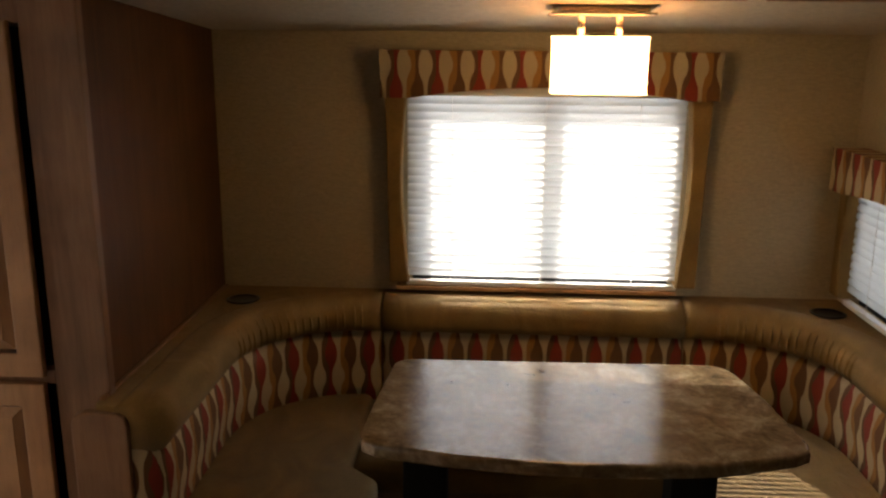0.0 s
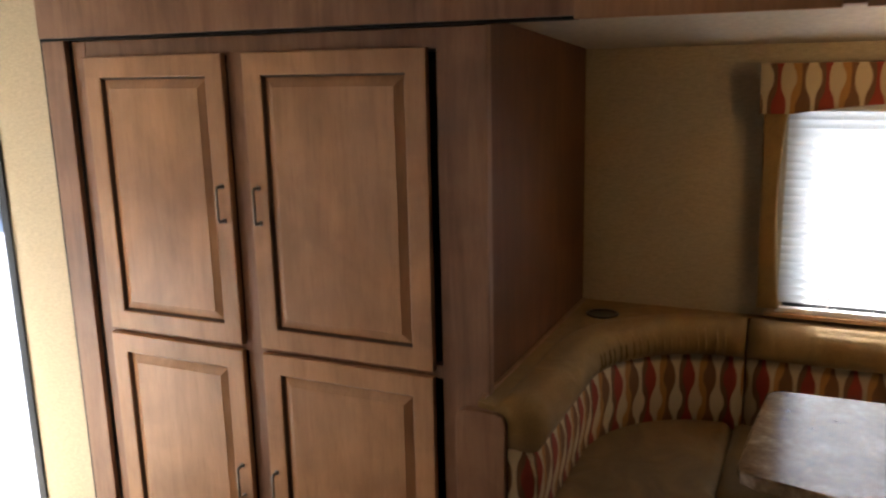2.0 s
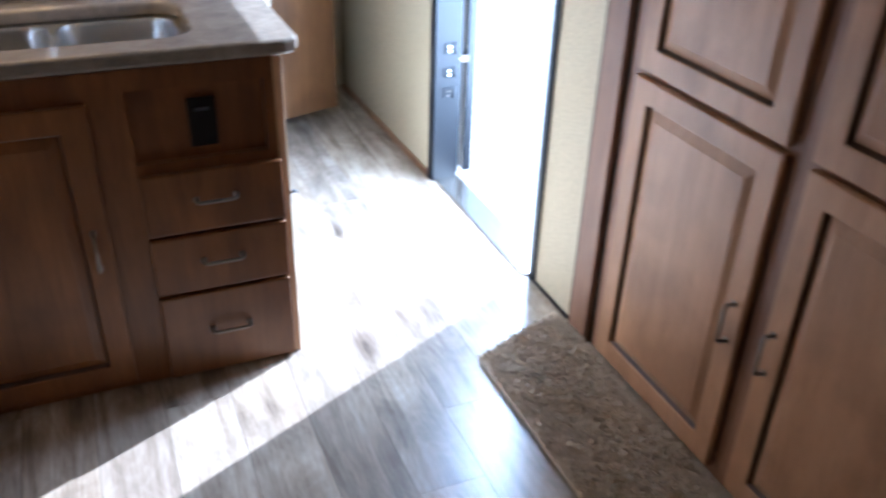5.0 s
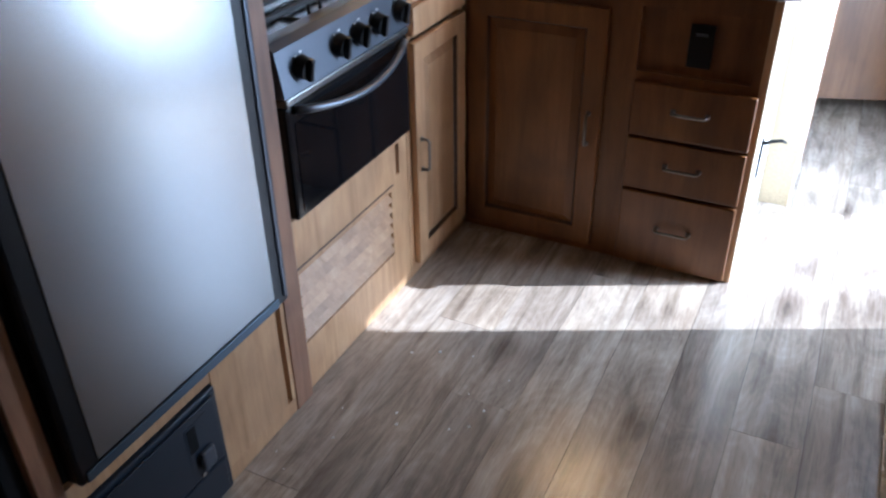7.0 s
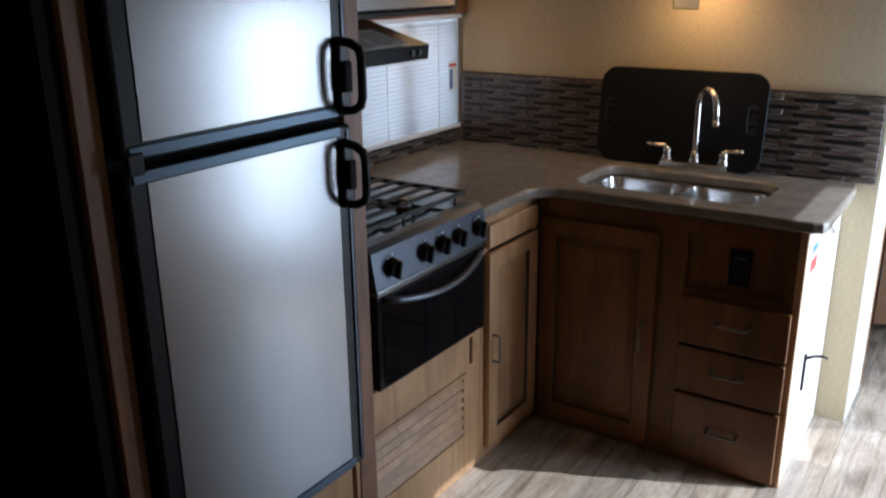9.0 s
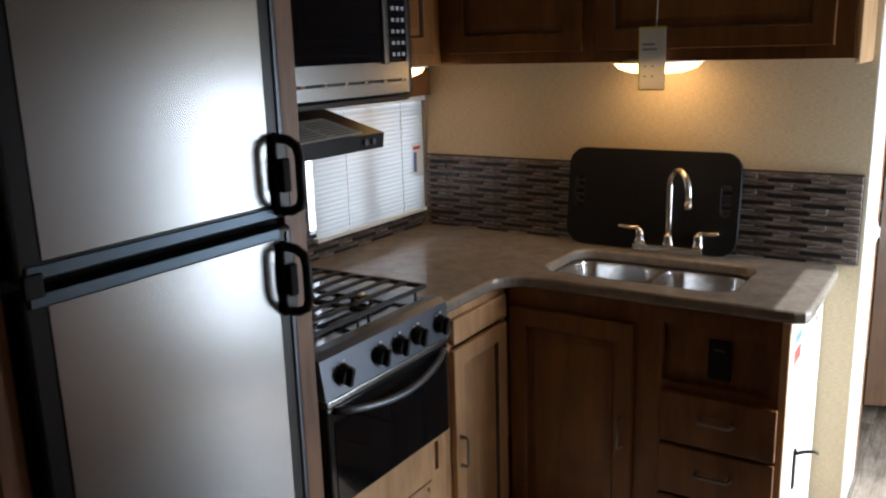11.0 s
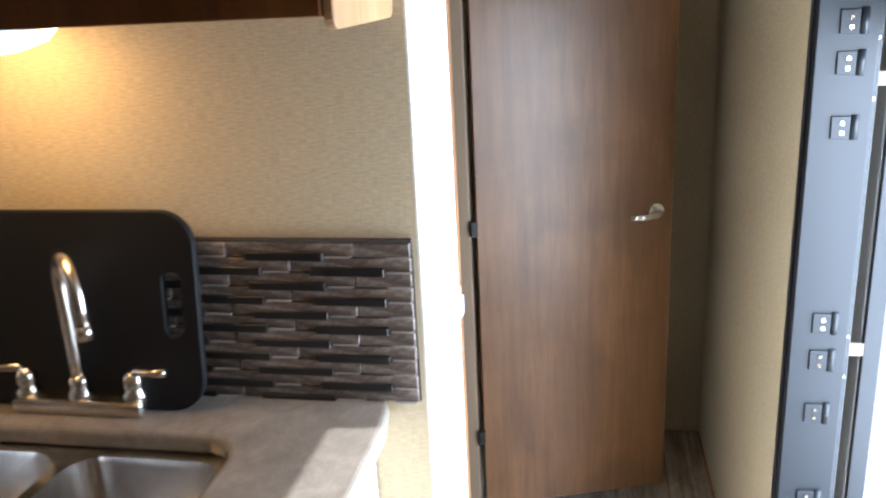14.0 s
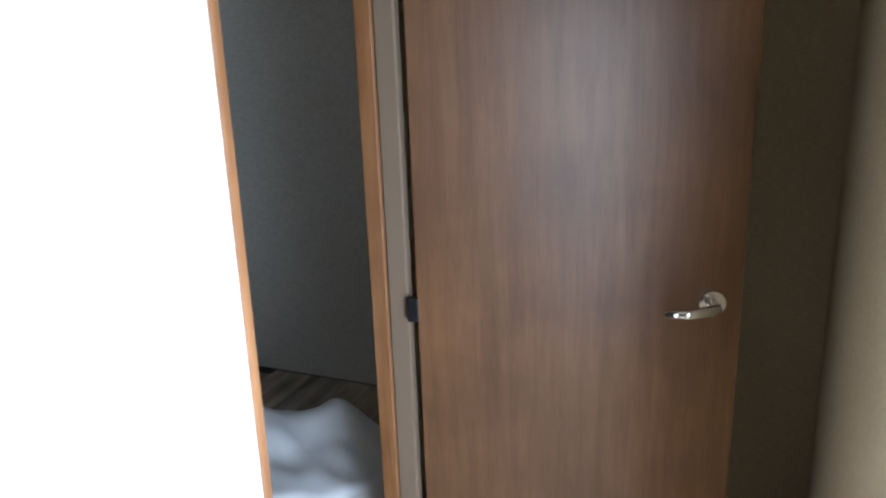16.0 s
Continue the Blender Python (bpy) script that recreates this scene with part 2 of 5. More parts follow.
STAINLESS = brushed("brushed_stainless", (0.31, 0.308, 0.305), 0.25, (400, 400, 6))
SINK_STEEL = brushed("satin_sink_steel", (0.66, 0.65, 0.63), 0.22, (120, 4, 120))
NICKEL = mat("brushed_nickel", (0.62, 0.58, 0.52), 0.24, 1.0)
PULL = mat("pewter_pull", (0.24, 0.21, 0.18), 0.34, 1.0)
CHROME = mat("chrome", (0.80, 0.79, 0.77), 0.08, 1.0)
BLACK = mat("black_plastic", (0.004, 0.004, 0.0045), 0.34, 0.0, 0.35)
BLACK_MATT = mat("black_matt", (0.004, 0.004, 0.004), 0.7, 0.0, 0.2)
ENAMEL = mat("black_enamel", (0.010, 0.010, 0.011), 0.10)
GLASS_BLACK = mat("black_glass", (0.006, 0.006, 0.007), 0.04)
IRON = mat("cast_iron_grate", (0.005, 0.005, 0.005), 0.6)
BAND = mat("blue_grey_metal", (0.085, 0.115, 0.145), 0.36, 0.7)
GREY_TRIM = mat("grey_control_panel", (0.10, 0.11, 0.13), 0.34, 0.6)
BRONZE = mat("black_door_frame_metal", (0.012, 0.015, 0.020), 0.42, 0.2)
WHITE = mat("white_plastic", (0.78, 0.77, 0.74), 0.35)
PORCELAIN = mat("white_porcelain", (0.80, 0.80, 0.79), 0.16)
PLASTIC_WRAP = mat("white_plastic_wrap", (0.78, 0.79, 0.80), 0.32)
PAPER = mat("white_paper", (0.78, 0.78, 0.74), 0.8)
THIN_PAPER = mat("thin_white_paper", (0.80, 0.79, 0.74), 0.8)
thin = THIN_PAPER.node_tree
through_paper = thin.nodes.new("ShaderNodeBsdfTranslucent")
through_paper.inputs["Color"].default_value = (0.80, 0.78, 0.72, 1)
paper_mix = thin.nodes.new("ShaderNodeMixShader")
paper_mix.inputs[0].default_value = 0.45
thin.links.new(thin.nodes["Principled BSDF"].outputs[0], paper_mix.inputs[1])
thin.links.new(through_paper.outputs[0], paper_mix.inputs[2])
thin.links.new(paper_mix.outputs[0], thin.nodes["Material Output"].inputs["Surface"])
INK = mat("grey_ink", (0.30, 0.31, 0.33), 0.8)
RED_INK = mat("red_ink", (0.60, 0.05, 0.03), 0.7)
BLUE_INK = mat("blue_ink", (0.10, 0.18, 0.42), 0.7)
YELLOW_INK = mat("yellow_edge", (0.62, 0.62, 0.14), 0.7)
TAUPE = mat("taupe_plastic", (0.18, 0.135, 0.095), 0.55)
JAMB = mat("beige_jamb_paint", (0.23, 0.165, 0.11), 0.5)
# Near-black base paints the shade inside cabinets and in gaps.
INNER_SHADE = mat("painted_inner_shade", (0.012, 0.009, 0.007), 0.9)
NAVY = mat("navy_black_plastic", (0.010, 0.016, 0.026), 0.38)
BOARD = mat("matt_black_board", (0.006, 0.006, 0.007), 0.55, 0.0, 0.25)
RUBBER = mat("black_rubber", (0.015, 0.015, 0.015), 0.8)
CAR_BLUE = mat("dark_blue_car_paint", (0.02, 0.035, 0.10), 0.2)
CAR_RED = mat("red_car_paint", (0.40, 0.03, 0.03), 0.25)
CAR_GREY = mat("dark_grey_car_paint", (0.06, 0.065, 0.075), 0.25)


def cloth_light(name, colour, through_light=0.6):
    """Thin white slat that lets daylight glow through."""
    m = mat(name, colour, 0.6)
    nt = m.node_tree
    tr = node(m, "ShaderNodeBsdfTranslucent", Color=(*colour, 1))
    mx = node(m, "ShaderNodeMixShader", Fac=through_light)
    link(m, nt.nodes["Principled BSDF"].outputs[0], mx.inputs[1])
    link(m, tr.outputs[0], mx.inputs[2])
    link(m, mx.outputs[0], nt.nodes["Material Output"].inputs["Surface"])
    return m


SLAT = cloth_light("white_blind_slat", (0.68, 0.70, 0.71), 0.52)


def glow(name, colour, strength):
    m = mat(name, colour, 0.5)
    b = m.node_tree.nodes["Principled BSDF"]
    b.inputs["Emission Color"].default_value = (*colour, 1)
    b.inputs["Emission Strength"].default_value = strength
    return m


SHADE = glow("lit_shade", (1.0, 0.66, 0.31), 2.8)
DOME = glow("lit_dome", (1.0, 0.58, 0.22), 7.5)


def pane_glass(name):
    m = mat(name, (1, 1, 1), 0.0)
    b = m.node_tree.nodes["Principled BSDF"]
    b.inputs["Transmission Weight"].default_value, b.inputs["IOR"].default_value = 1.0, 1.45
    return m


GLASS = pane_glass("window_glass")

# ---- building blocks ----
BASE = {}


def thing(name, base, label, category, group="", kind=""):
    ob = new(name)
    ob.empty_display_size = 0.05
    ob.location = base
    BASE[ob] = Vector(base)
    return tagged(ob, label, category, group, kind)


def part(name, bm, material, parent, label="", m=None, smooth=False, shadow=True):
    """One mesh object under a thing or a part; the shape is given in world metres, or by m."""
    me = bpy.data.meshes.new(name)
    if m is not None:
        bmesh.ops.transform(bm, matrix=m, verts=bm.verts)
    off = BASE[parent]
    bmesh.ops.translate(bm, vec=-off, verts=bm.verts)
    bmesh.ops.recalc_face_normals(bm, faces=bm.faces)
    for f in bm.faces:
        f.smooth = smooth
    bm.to_mesh(me)
    bm.free()
    for each in material if isinstance(material, (list, tuple)) else [material]:
        me.materials.append(each)
    ob = new(name, me)
    ob.parent = parent
    BASE[ob] = off
    ob.visible_shadow = shadow
    return tagged(ob, label)


def setting(name, bm, material, label, category="", smooth=False):
    me = bpy.data.meshes.new(name)
    bmesh.ops.recalc_face_normals(bm, faces=bm.faces)
    for f in bm.faces:
        f.smooth = smooth
    bm.to_mesh(me)
    bm.free()
    me.materials.append(material)
    ob = new(name, me)
    BASE[ob] = Vector((0, 0, 0))
    return tagged(ob, label, category or name.split("_")[0], kind="structure")


def box(x0, x1, y0, y1, z0, z1, bevel=0.0, seg=2, bm=None):
    """A box, its edges rounded by bevel."""
    bm = bm or bmesh.new()
    r = bmesh.ops.create_cube(bm, size=1.0)
    m = Matrix.Translation(((x0 + x1) / 2, (y0 + y1) / 2, (z0 + z1) / 2)) @ Matrix.Diagonal((abs(x1 - x0), abs(y1 - y0), abs(z1 - z0), 1))
    bmesh.ops.transform(bm, matrix=m, verts=r["verts"])
    if bevel:
        edges = list({e for v in r["verts"] for e in v.link_edges})
        bmesh.ops.bevel(bm, geom=edges, offset=bevel, segments=seg, affect="EDGES", profile=0.5)
    return bm


def boxes(*rows, bevel=0.0):
    bm = bmesh.new()
    for r in rows:
        box(*r, bevel=bevel, bm=bm)
    return bm


def rrect(x0, x1, y0, y1, r, n=6):
    """The corners of a rounded rectangle, anticlockwise."""
    pts = []
    for cx, cy, a in ((x1 - r, y1 - r, 0), (x0 + r, y1 - r, 90), (x0 + r, y0 + r, 180), (x1 - r, y0 + r, 270)):
        pts += [(cx + r * math.cos(radians(a + 90 * i / n)), cy + r * math.sin(radians(a + 90 * i / n))) for i in range(n + 1)]
    return pts


def slab(outer, z0, z1, holes=(), bevel=0.0, seg=3):
    """A flat plate with the given outline and holes, from z0 up to z1."""
    bm = bmesh.new()
    edges = []
    for loop in (outer, *holes):
        vs = [bm.verts.new((x, y, z1)) for x, y in loop]
        edges += [bm.edges.new((vs[i], vs[(i + 1) % len(vs)])) for i in range(len(vs))]
    bmesh.ops.triangle_fill(bm, use_beauty=True, use_dissolve=False, edges=edges)
    rim = list(edges)
    r = bmesh.ops.extrude_face_region(bm, geom=list(bm.faces))
    down = [v for v in r["geom"] if isinstance(v, bmesh.types.BMVert)]
    bmesh.ops.translate(bm, vec=(0, 0, z0 - z1), verts=down)
    bmesh.ops.recalc_face_normals(bm, faces=bm.faces)
    if bevel:
        sharp = [e for e in bm.edges if len(e.link_faces) == 2 and e.calc_face_angle(0) > 1.2 and abs(e.verts[0].co.z - e.verts[1].co.z) < 1e-5]
        bmesh.ops.bevel(bm, geom=sharp, offset=bevel, segments=seg, affect="EDGES", profile=0.5)
    return bm


def tube(points, r, n=10, bm=None, ends=True):
    """A round bar bent along the points; r may be one radius or one for each point."""
    bm = bm or bmesh.new()
    pts = [Vector(p) for p in points]
    rings, side = [], None
    for i, p in enumerate(pts):
        d = (pts[min(i + 1, len(pts) - 1)] - pts[max(i - 1, 0)]).normalized()
        if side is None:
            side = d.orthogonal().normalized()
        side = (side - d * side.dot(d)).normalized()
        up = d.cross(side)
        rad = r[i] if isinstance(r, (list, tuple)) else r
        rings.append([bm.verts.new(p + rad * (math.cos(a) * side + math.sin(a) * up)) for a in (2 * math.pi * k / n for k in range(n))])
    for a, b in zip(rings, rings[1:]):
        for k in range(n):
            bm.faces.new((a[k], a[(k + 1) % n], b[(k + 1) % n], b[k]))
    if ends:
        bm.faces.new(rings[0][::-1])
        bm.faces.new(rings[-1])
    return bm


def lathe(profile, centre, n=24, bm=None, sx=1.0, sy=1.0):
    """A shape turned round an upright axis from (radius, height) rows."""
    bm = bm or bmesh.new()
    rings = [[bm.verts.new((centre[0] + sx * r * math.cos(2 * math.pi * k / n), centre[1] + sy * r * math.sin(2 * math.pi * k / n), centre[2] + z)) for k in range(n)] for r, z in profile]
    for a, b in zip(rings, rings[1:]):
        for k in range(n):
            bm.faces.new((a[k], a[(k + 1) % n], b[(k + 1) % n], b[k]))
    bm.faces.new(rings[0][::-1])
    bm.faces.new(rings[-1])
    return bm


def disc(m, r, depth, n=20, bm=None, bevel=0.0):
    """A round plate facing local -y at the pose m."""
    bm = bm or bmesh.new()
    g = bmesh.ops.create_cone(bm, cap_ends=True, segments=n, radius1=r, radius2=r - bevel, depth=depth)
    bmesh.ops.transform(bm, matrix=m @ pose(0, -depth / 2, 0, 90), verts=g["verts"])
    return bm


def sweep(profile, path, closed=True, bm=None, caps=True):
    """Carry a profile of (out, up) along a level path of (x, y, nx, ny); the cloth map runs in metres."""
    bm = bm or bmesh.new()
    uv = bm.loops.layers.uv.new("cloth")
    rows, run = [], 0.0
    for i, (x, y, nx, ny) in enumerate(path):
        if i:
            run += math.hypot(x - path[i - 1][0], y - path[i - 1][1])
        rows.append((run, [bm.verts.new((x + nx * o, y + ny * o, z)) for o, z in profile]))
    k = len(profile)
    for (s0, a), (s1, b) in zip(rows, rows[1:]):
        for j in range(k if closed else k - 1):
            j2 = (j + 1) % k
            f = bm.faces.new((a[j], b[j], b[j2], a[j2]))
            for lp, u, z in zip(f.loops, (s0, s1, s1, s0), (profile[j][1], profile[j][1], profile[j2][1], profile[j2][1])):
                lp[uv].uv = (u, z)
    if caps and closed:
        for end in (rows[0][1], rows[-1][1][::-1]):
            f = bm.faces.new(end)
            for lp in f.loops:
                lp[uv].uv = (lp.vert.co.x + lp.vert.co.y, lp.vert.co.z)
    return bm


def face_at(x, y, z, way):
    """Local x runs along the face to the viewer's right, local -y out of it, z up. way: the side that it faces."""
    return pose(x, y, z, 0, 0, {"south": 0, "east": 90, "north": 180, "west": -90}[way])


def pull(parent, m, u, v, length=0.095, upright=True):
    """An arched metal pull on two feet."""
    h, d = length / 2, 0.026
    pts = [(-h, 0, 0), (-h, -d * 0.8, 0), (-h * 0.86, -d, 0), (h * 0.86, -d, 0), (h, -d * 0.8, 0), (h, 0, 0)]
    if upright:
        pts = [(0, y, x) for x, y, _ in pts]
    bm = tube([(x + u, y - 0.019, z + v) for x, y, z in pts], 0.0045, 8)
    for e in (-h, h):
        du, dv = (0, e) if upright else (e, 0)
        box(u + du - 0.007, u + du + 0.007, -0.024, -0.0185, v + dv - 0.007, v + dv + 0.007, 0.002, 1, bm)
    return part("handle", bm, PULL, parent, "pewter arched pull", m, True)


def panel_door(parent, m, w, h, wood_mat, rail=0.058, name="door", handle=None, flat=False):
    """A framed door with a dark glazed bead and a raised middle panel, its back on the local plane y = 0."""
    t = 0.02
    bm = slab([(0, 0), (w, 0), (w, h), (0, h)], 0, t, [[(rail, rail), (w - rail, rail), (w - rail, h - rail), (rail, h - rail)]], 0.0035, 2)
    bmesh.ops.transform(bm, matrix=pose(0, 0, 0, 90), verts=bm.verts)
    d = part(name, bm, wood_mat, parent, "", m)
    b = 0.006
    bm = bmesh.new()
    o = [(rail, rail), (w - rail, rail), (w - rail, h - rail), (rail, h - rail)]
    i = [(rail + b, rail + b), (w - rail - b, rail + b), (w - rail - b, h - rail - b), (rail + b, h - rail - b)]
    vo = [bm.verts.new((x, -t + 0.003, z)) for x, z in o]
    vi = [bm.verts.new((x, -0.006, z)) for x, z in i]
    for k in range(4):
        bm.faces.new((vo[k], vo[(k + 1) % 4], vi[(k + 1) % 4], vi[k]))
    part("bead", bm, GLAZE, d, "dark glazed bead", m)
    bm = bmesh.new()
    e, g = rail + b - 0.001, 0.023
    ring = []
    for q, y in ((e, -0.006), (e + g * 0.2, -0.0075), (e + g, -0.0145), (e + g + 0.002, -0.016)):
        ring.append([bm.verts.new(p) for p in ((q, y, q), (w - q, y, q), (w - q, y, h - q), (q, y, h - q))])
    for a, c in zip(ring, ring[1:]):
        for k in range(4):
            bm.faces.new((a[k], a[(k + 1) % 4], c[(k + 1) % 4], c[k]))
    bm.faces.new(ring[-1])
    part("raised_panel", bm, wood_mat, d, "", m)
    if handle:
        pull(d, m, *handle)
    return d


# ---- the trailer's shell ----
X0, X1, N, CEIL_Z = -1.22, 4.75, 2.37, 2.02
setting("wall_south_west", boxes((-2.3, 0.02, -0.05, 0.0, 0, CEIL_Z)), WALL_GREY, "grey linen-papered bathroom outside wall", "wall")
setting("wall_south", boxes((0.02, 0.04, -0.05, 0, 0, CEIL_Z), (0.04, 0.744, -0.05, 0, 0, 0.955), (0.04, 0.744, -0.05, 0, 1.43, CEIL_Z), (0.744, X1, -0.05, 0, 0, CEIL_Z)), WALL, "beige linen-papered kitchen outside wall", "wall")
setting("wall_sink", boxes((-0.05, 0.0, 0.0, 1.670, 0, CEIL_Z)), WALL, "beige linen-papered partition behind the sink", "wall")
setting("wall_hall", boxes((-0.35, -0.0505, 1.63, 1.674, 0, CEIL_Z), (-0.0505, 0.0, 1.6704, 1.674, 0, CEIL_Z)), POST, "end face of the bathroom partition, paper paled for doorway light", "wall")
setting("wall_hall_west", boxes((-2.3, -0.90, 1.56, 1.60, 0, CEIL_Z)), WALL_GREY, "papered hall partition beyond the bathroom door", "wall")
setting("wall_hall_head", boxes((-0.90, -0.35, 1.57, 1.63, 1.90, CEIL_Z)), WALL, "papered strip above the bathroom doorway", "wall")
setting("wall_north", boxes((-2.3, -1.46, N, N + 0.05, 0, CEIL_Z), (-0.33, 0.45, N, N + 0.05, 1.84, CEIL_Z), (0.45, 0.735, N, N + 0.05, 0, CEIL_Z), (0.735, 4.2, N, N + 0.05, 1.82, CEIL_Z), (4.2, X1, N, N + 0.05, 0, CEIL_Z)), WALL, "beige linen-papered outside wall with the entry doorway", "wall")
setting("wall_east", boxes((X1, X1 + 0.05, -0.05, N + 0.05, 0, CEIL_Z)), WALL, "plain papered end wall", "wall")
setting("wall_bath_west", boxes((-2.3, -2.26, 0, N, 0, CEIL_Z)), WALL_GREY, "grey papered end wall beyond bath and hall", "wall")
setting("wall_hall_north", slab([(-1.46, 2.315), (-0.346, N - 0.036), (-0.346, N + 0.05), (-1.46, N + 0.05)], 0, CEIL_Z), WALL, "beige linen-papered hall wall beside the entry doorway", "wall")
setting("wall_hall_end", boxes((-1.54, -1.50, 1.602, N - 0.001, 0, CEIL_Z - 0.002)), WALL, "beige papered wall closing the hall behind the bathroom door", "wall")
setting("ceiling", boxes((-2.35, X1 + 0.05, -0.05, N + 0.05, CEIL_Z, CEIL_Z + 0.05)), CEIL, "cream trailer ceiling board", "ceiling")
setting("subfloor", boxes((-2.35, X1 + 0.05, -0.05, N + 0.05, -0.08, -0.004)), INNER_SHADE, "dark underlay below the vinyl planks", "floor")
# slide-out room
bm = bmesh.new()
vs = [bm.verts.new(p) for p in ((0.70, 2.36, 1.715), (4.25, 2.36, 1.715), (4.25, 3.36, 1.636), (0.70, 3.36, 1.636), (0.70, 2.36, 1.76), (4.25, 2.36, 1.76), (4.25, 3.36, 1.70), (0.70, 3.36, 1.70))]
for f in ((0, 1, 2, 3), (7, 6, 5, 4), (0, 4, 5, 1), (1, 5, 6, 2), (2, 6, 7, 3), (3, 7, 4, 0)):
    bm.faces.new([vs[k] for k in f])
setting("slide_ceiling", bm, CEIL, "cream sloping ceiling of the slide-out", "ceiling")
setting("slide_wall_back", boxes((0.70, 2.735, 3.29, 3.34, -0.02, 1.70), (3.58, 4.2, 3.29, 3.34, -0.02, 1.70), (2.735, 3.58, 3.29, 3.34, -0.02, 0.83), (2.735, 3.58, 3.29, 3.34, 1.47, 1.70)), WALL, "beige linen-papered slide-out back wall with a window", "wall")
setting("slide_wall_east", boxes((4.135, 4.185, 2.42, 2.46, -0.02, 1.74), (4.135, 4.185, 3.14, 3.29, -0.02, 1.70), (4.135, 4.185, 2.46, 3.14, -0.02, 0.83), (4.135, 4.185, 2.46, 3.14, 1.25, 1.74)), WALL, "beige slide-out end wall with a small window", "wall")
setting("slide_wall_west", boxes((0.70, 0.74, 2.42, 3.29, -0.02, 1.74)), WALL, "hidden slide-out end wall", "wall")
setting("slide_floor", boxes((0.70, 4.2, 2.30, 3.34, -0.05, 0.002)), CARPET, "beige carpet on the slide-out floor", "floor")

# ground outside
bm = bmesh.new()
bmesh.ops.create_grid(bm, x_segments=1, y_segments=1, size=900)
bmesh.ops.translate(bm, vec=(0, 0, -0.65), verts=bm.verts)
setting("ground", bm, CONCRETE, "sun-bleached pale concrete lot", "ground")

# ---- pantry ----
PY = 2.355


def make_pantry():
    p = thing("pantry_cabinet", (1.42, PY, 0), "tall stained maple pantry with four raised-panel doors", "cabinet")
    fr = boxes((0.835, 0.885, PY, PY + 0.03, 0.005, 1.69), (1.985, 2.112, PY, PY + 0.03, 0.005, 1.69), (1.380, 1.445, PY, PY + 0.03, 0.04, 1.65),
               (0.885, 1.985, PY + 0.001, PY + 0.03, 1.64, 1.69), (0.885, 1.985, PY + 0.001, PY + 0.03, 0.825, 0.86), (0.885, 1.985, PY + 0.001, PY + 0.03, 0.005, 0.04), bevel=0.002)
    part("face_frame", fr, FRAME_WOOD, p)
    part("side_panel", boxes((2.075, 2.095, PY + 0.03, 3.288, 0.005, 1.70)), PANEL, p, "dark cherry veneer side panel")
    part("carcass", boxes((0.84, 0.86, PY + 0.03, 3.28, 0.005, 1.66), (0.86, 2.075, 3.24, 3.28, 0.005, 1.66), (0.86, 2.075, PY + 0.04, 3.24, 0.005, 0.03), (0.86, 2.075, PY + 0.04, 3.24, 1.60, 1.62)), INNER_SHADE, p)
    for x0, x1, z0, z1, h in ((0.892, 1.378, 0.848, 1.645, (0.458, 0.400)), (1.442, 1.968, 0.848, 1.645, (0.028, 0.400)),
                              (0.886, 1.376, 0.035, 0.832, (0.460, 0.395)), (1.442, 1.966, 0.035, 0.832, (0.024, 0.395))):
        panel_door(p, face_at(x0, PY - 0.001, z0, "south"), x1 - x0, z1 - z0, MAPLE, handle=h)
    part("edge_strip", boxes((0.826, 0.8345, PY - 0.004, PY + 0.03, 0.005, 1.70)), BLACK_MATT, p, "black rubber gap strip")
    return p


make_pantry()
st = thing("slide_trim", (0.78, 2.35, 0), "stained wood upright trim beside the slide-out", "trim", kind="structure")
part("trim_board", boxes((0.738, 0.826, 2.335, 2.372, 0.004, 1.70), bevel=0.003), FRAME_WOOD, st)
part("seal", boxes((0.730, 0.7375, 2.338, 2.369, 0.004, 1.82)), BLACK_MATT, st, "black rubber seal")
hd = thing("slide_header", (2.3, 2.34, 1.70), "stained wood fascia over the slide-out opening", "trim", kind="structure")
part("fascia_board", boxes((0.738, 2.322, 2.325, 2.369, 1.700, 1.81), bevel=0.003), FRAME_WOOD, hd)
part("seal", boxes((0.738, 2.322, 2.330, 2.369, 1.692, 1.6995)), BLACK_MATT, hd, "dark rubber wiper strip")
ov = thing("overhead_cabinet", (3.2, 2.2, 1.71), "stained maple overhead cabinet above the dinette opening", "cabinet")
part("body", boxes((2.325, 4.2, 2.30, 2.367, 1.698, 2.015), bevel=0.003), FRAME_WOOD, ov)
for x0, x1 in ((2.335, 2.84), (2.88, 3.47), (3.51, 4.14)):
    panel_door(ov, face_at(x0, 2.2995, 1.690, "south"), x1 - x0, 0.30, MAPLE)

# carpet in front of the pantry
bm = slab([(0.79, 2.02), (4.2, 2.02), (4.2, 2.334), (0.66, 2.334)], 0.003, 0.018, bevel=0.006)
ob = thing("carpet_runner", (1.6, 2.15, 0.003), "beige cut-pile carpet strip before the pantry", "carpet")
part("backing", bm, CARPET, ob)
random.seed(3)
bm = bmesh.new()
for k in range(26000):
    x, y = random.uniform(0.70, 2.6), random.uniform(2.024, 2.33)
    if x < 0.795 - (y - 2.02) * 0.41:
        continue
    a, s, hgt = random.uniform(0, 6.28), random.uniform(0.003, 0.006), random.uniform(0.004, 0.013)
    lean = Vector((random.uniform(-0.011, 0.011), random.uniform(-0.011, 0.011), hgt))
    c = Vector((x, y, 0.017))
    w = Vector((math.cos(a), math.sin(a), 0)) * s
    v = [bm.verts.new(q) for q in (c - w, c + w, c + w * 0.5 + lean, c - w * 0.5 + lean)]
    bm.faces.new(v)
tagged(part("tuft", bm, CARPET, ob, "beige cut pile"), kind="stuff")

# ---- dinette ----
BACK_TOP, SEAT_Z = 0.80, 0.47


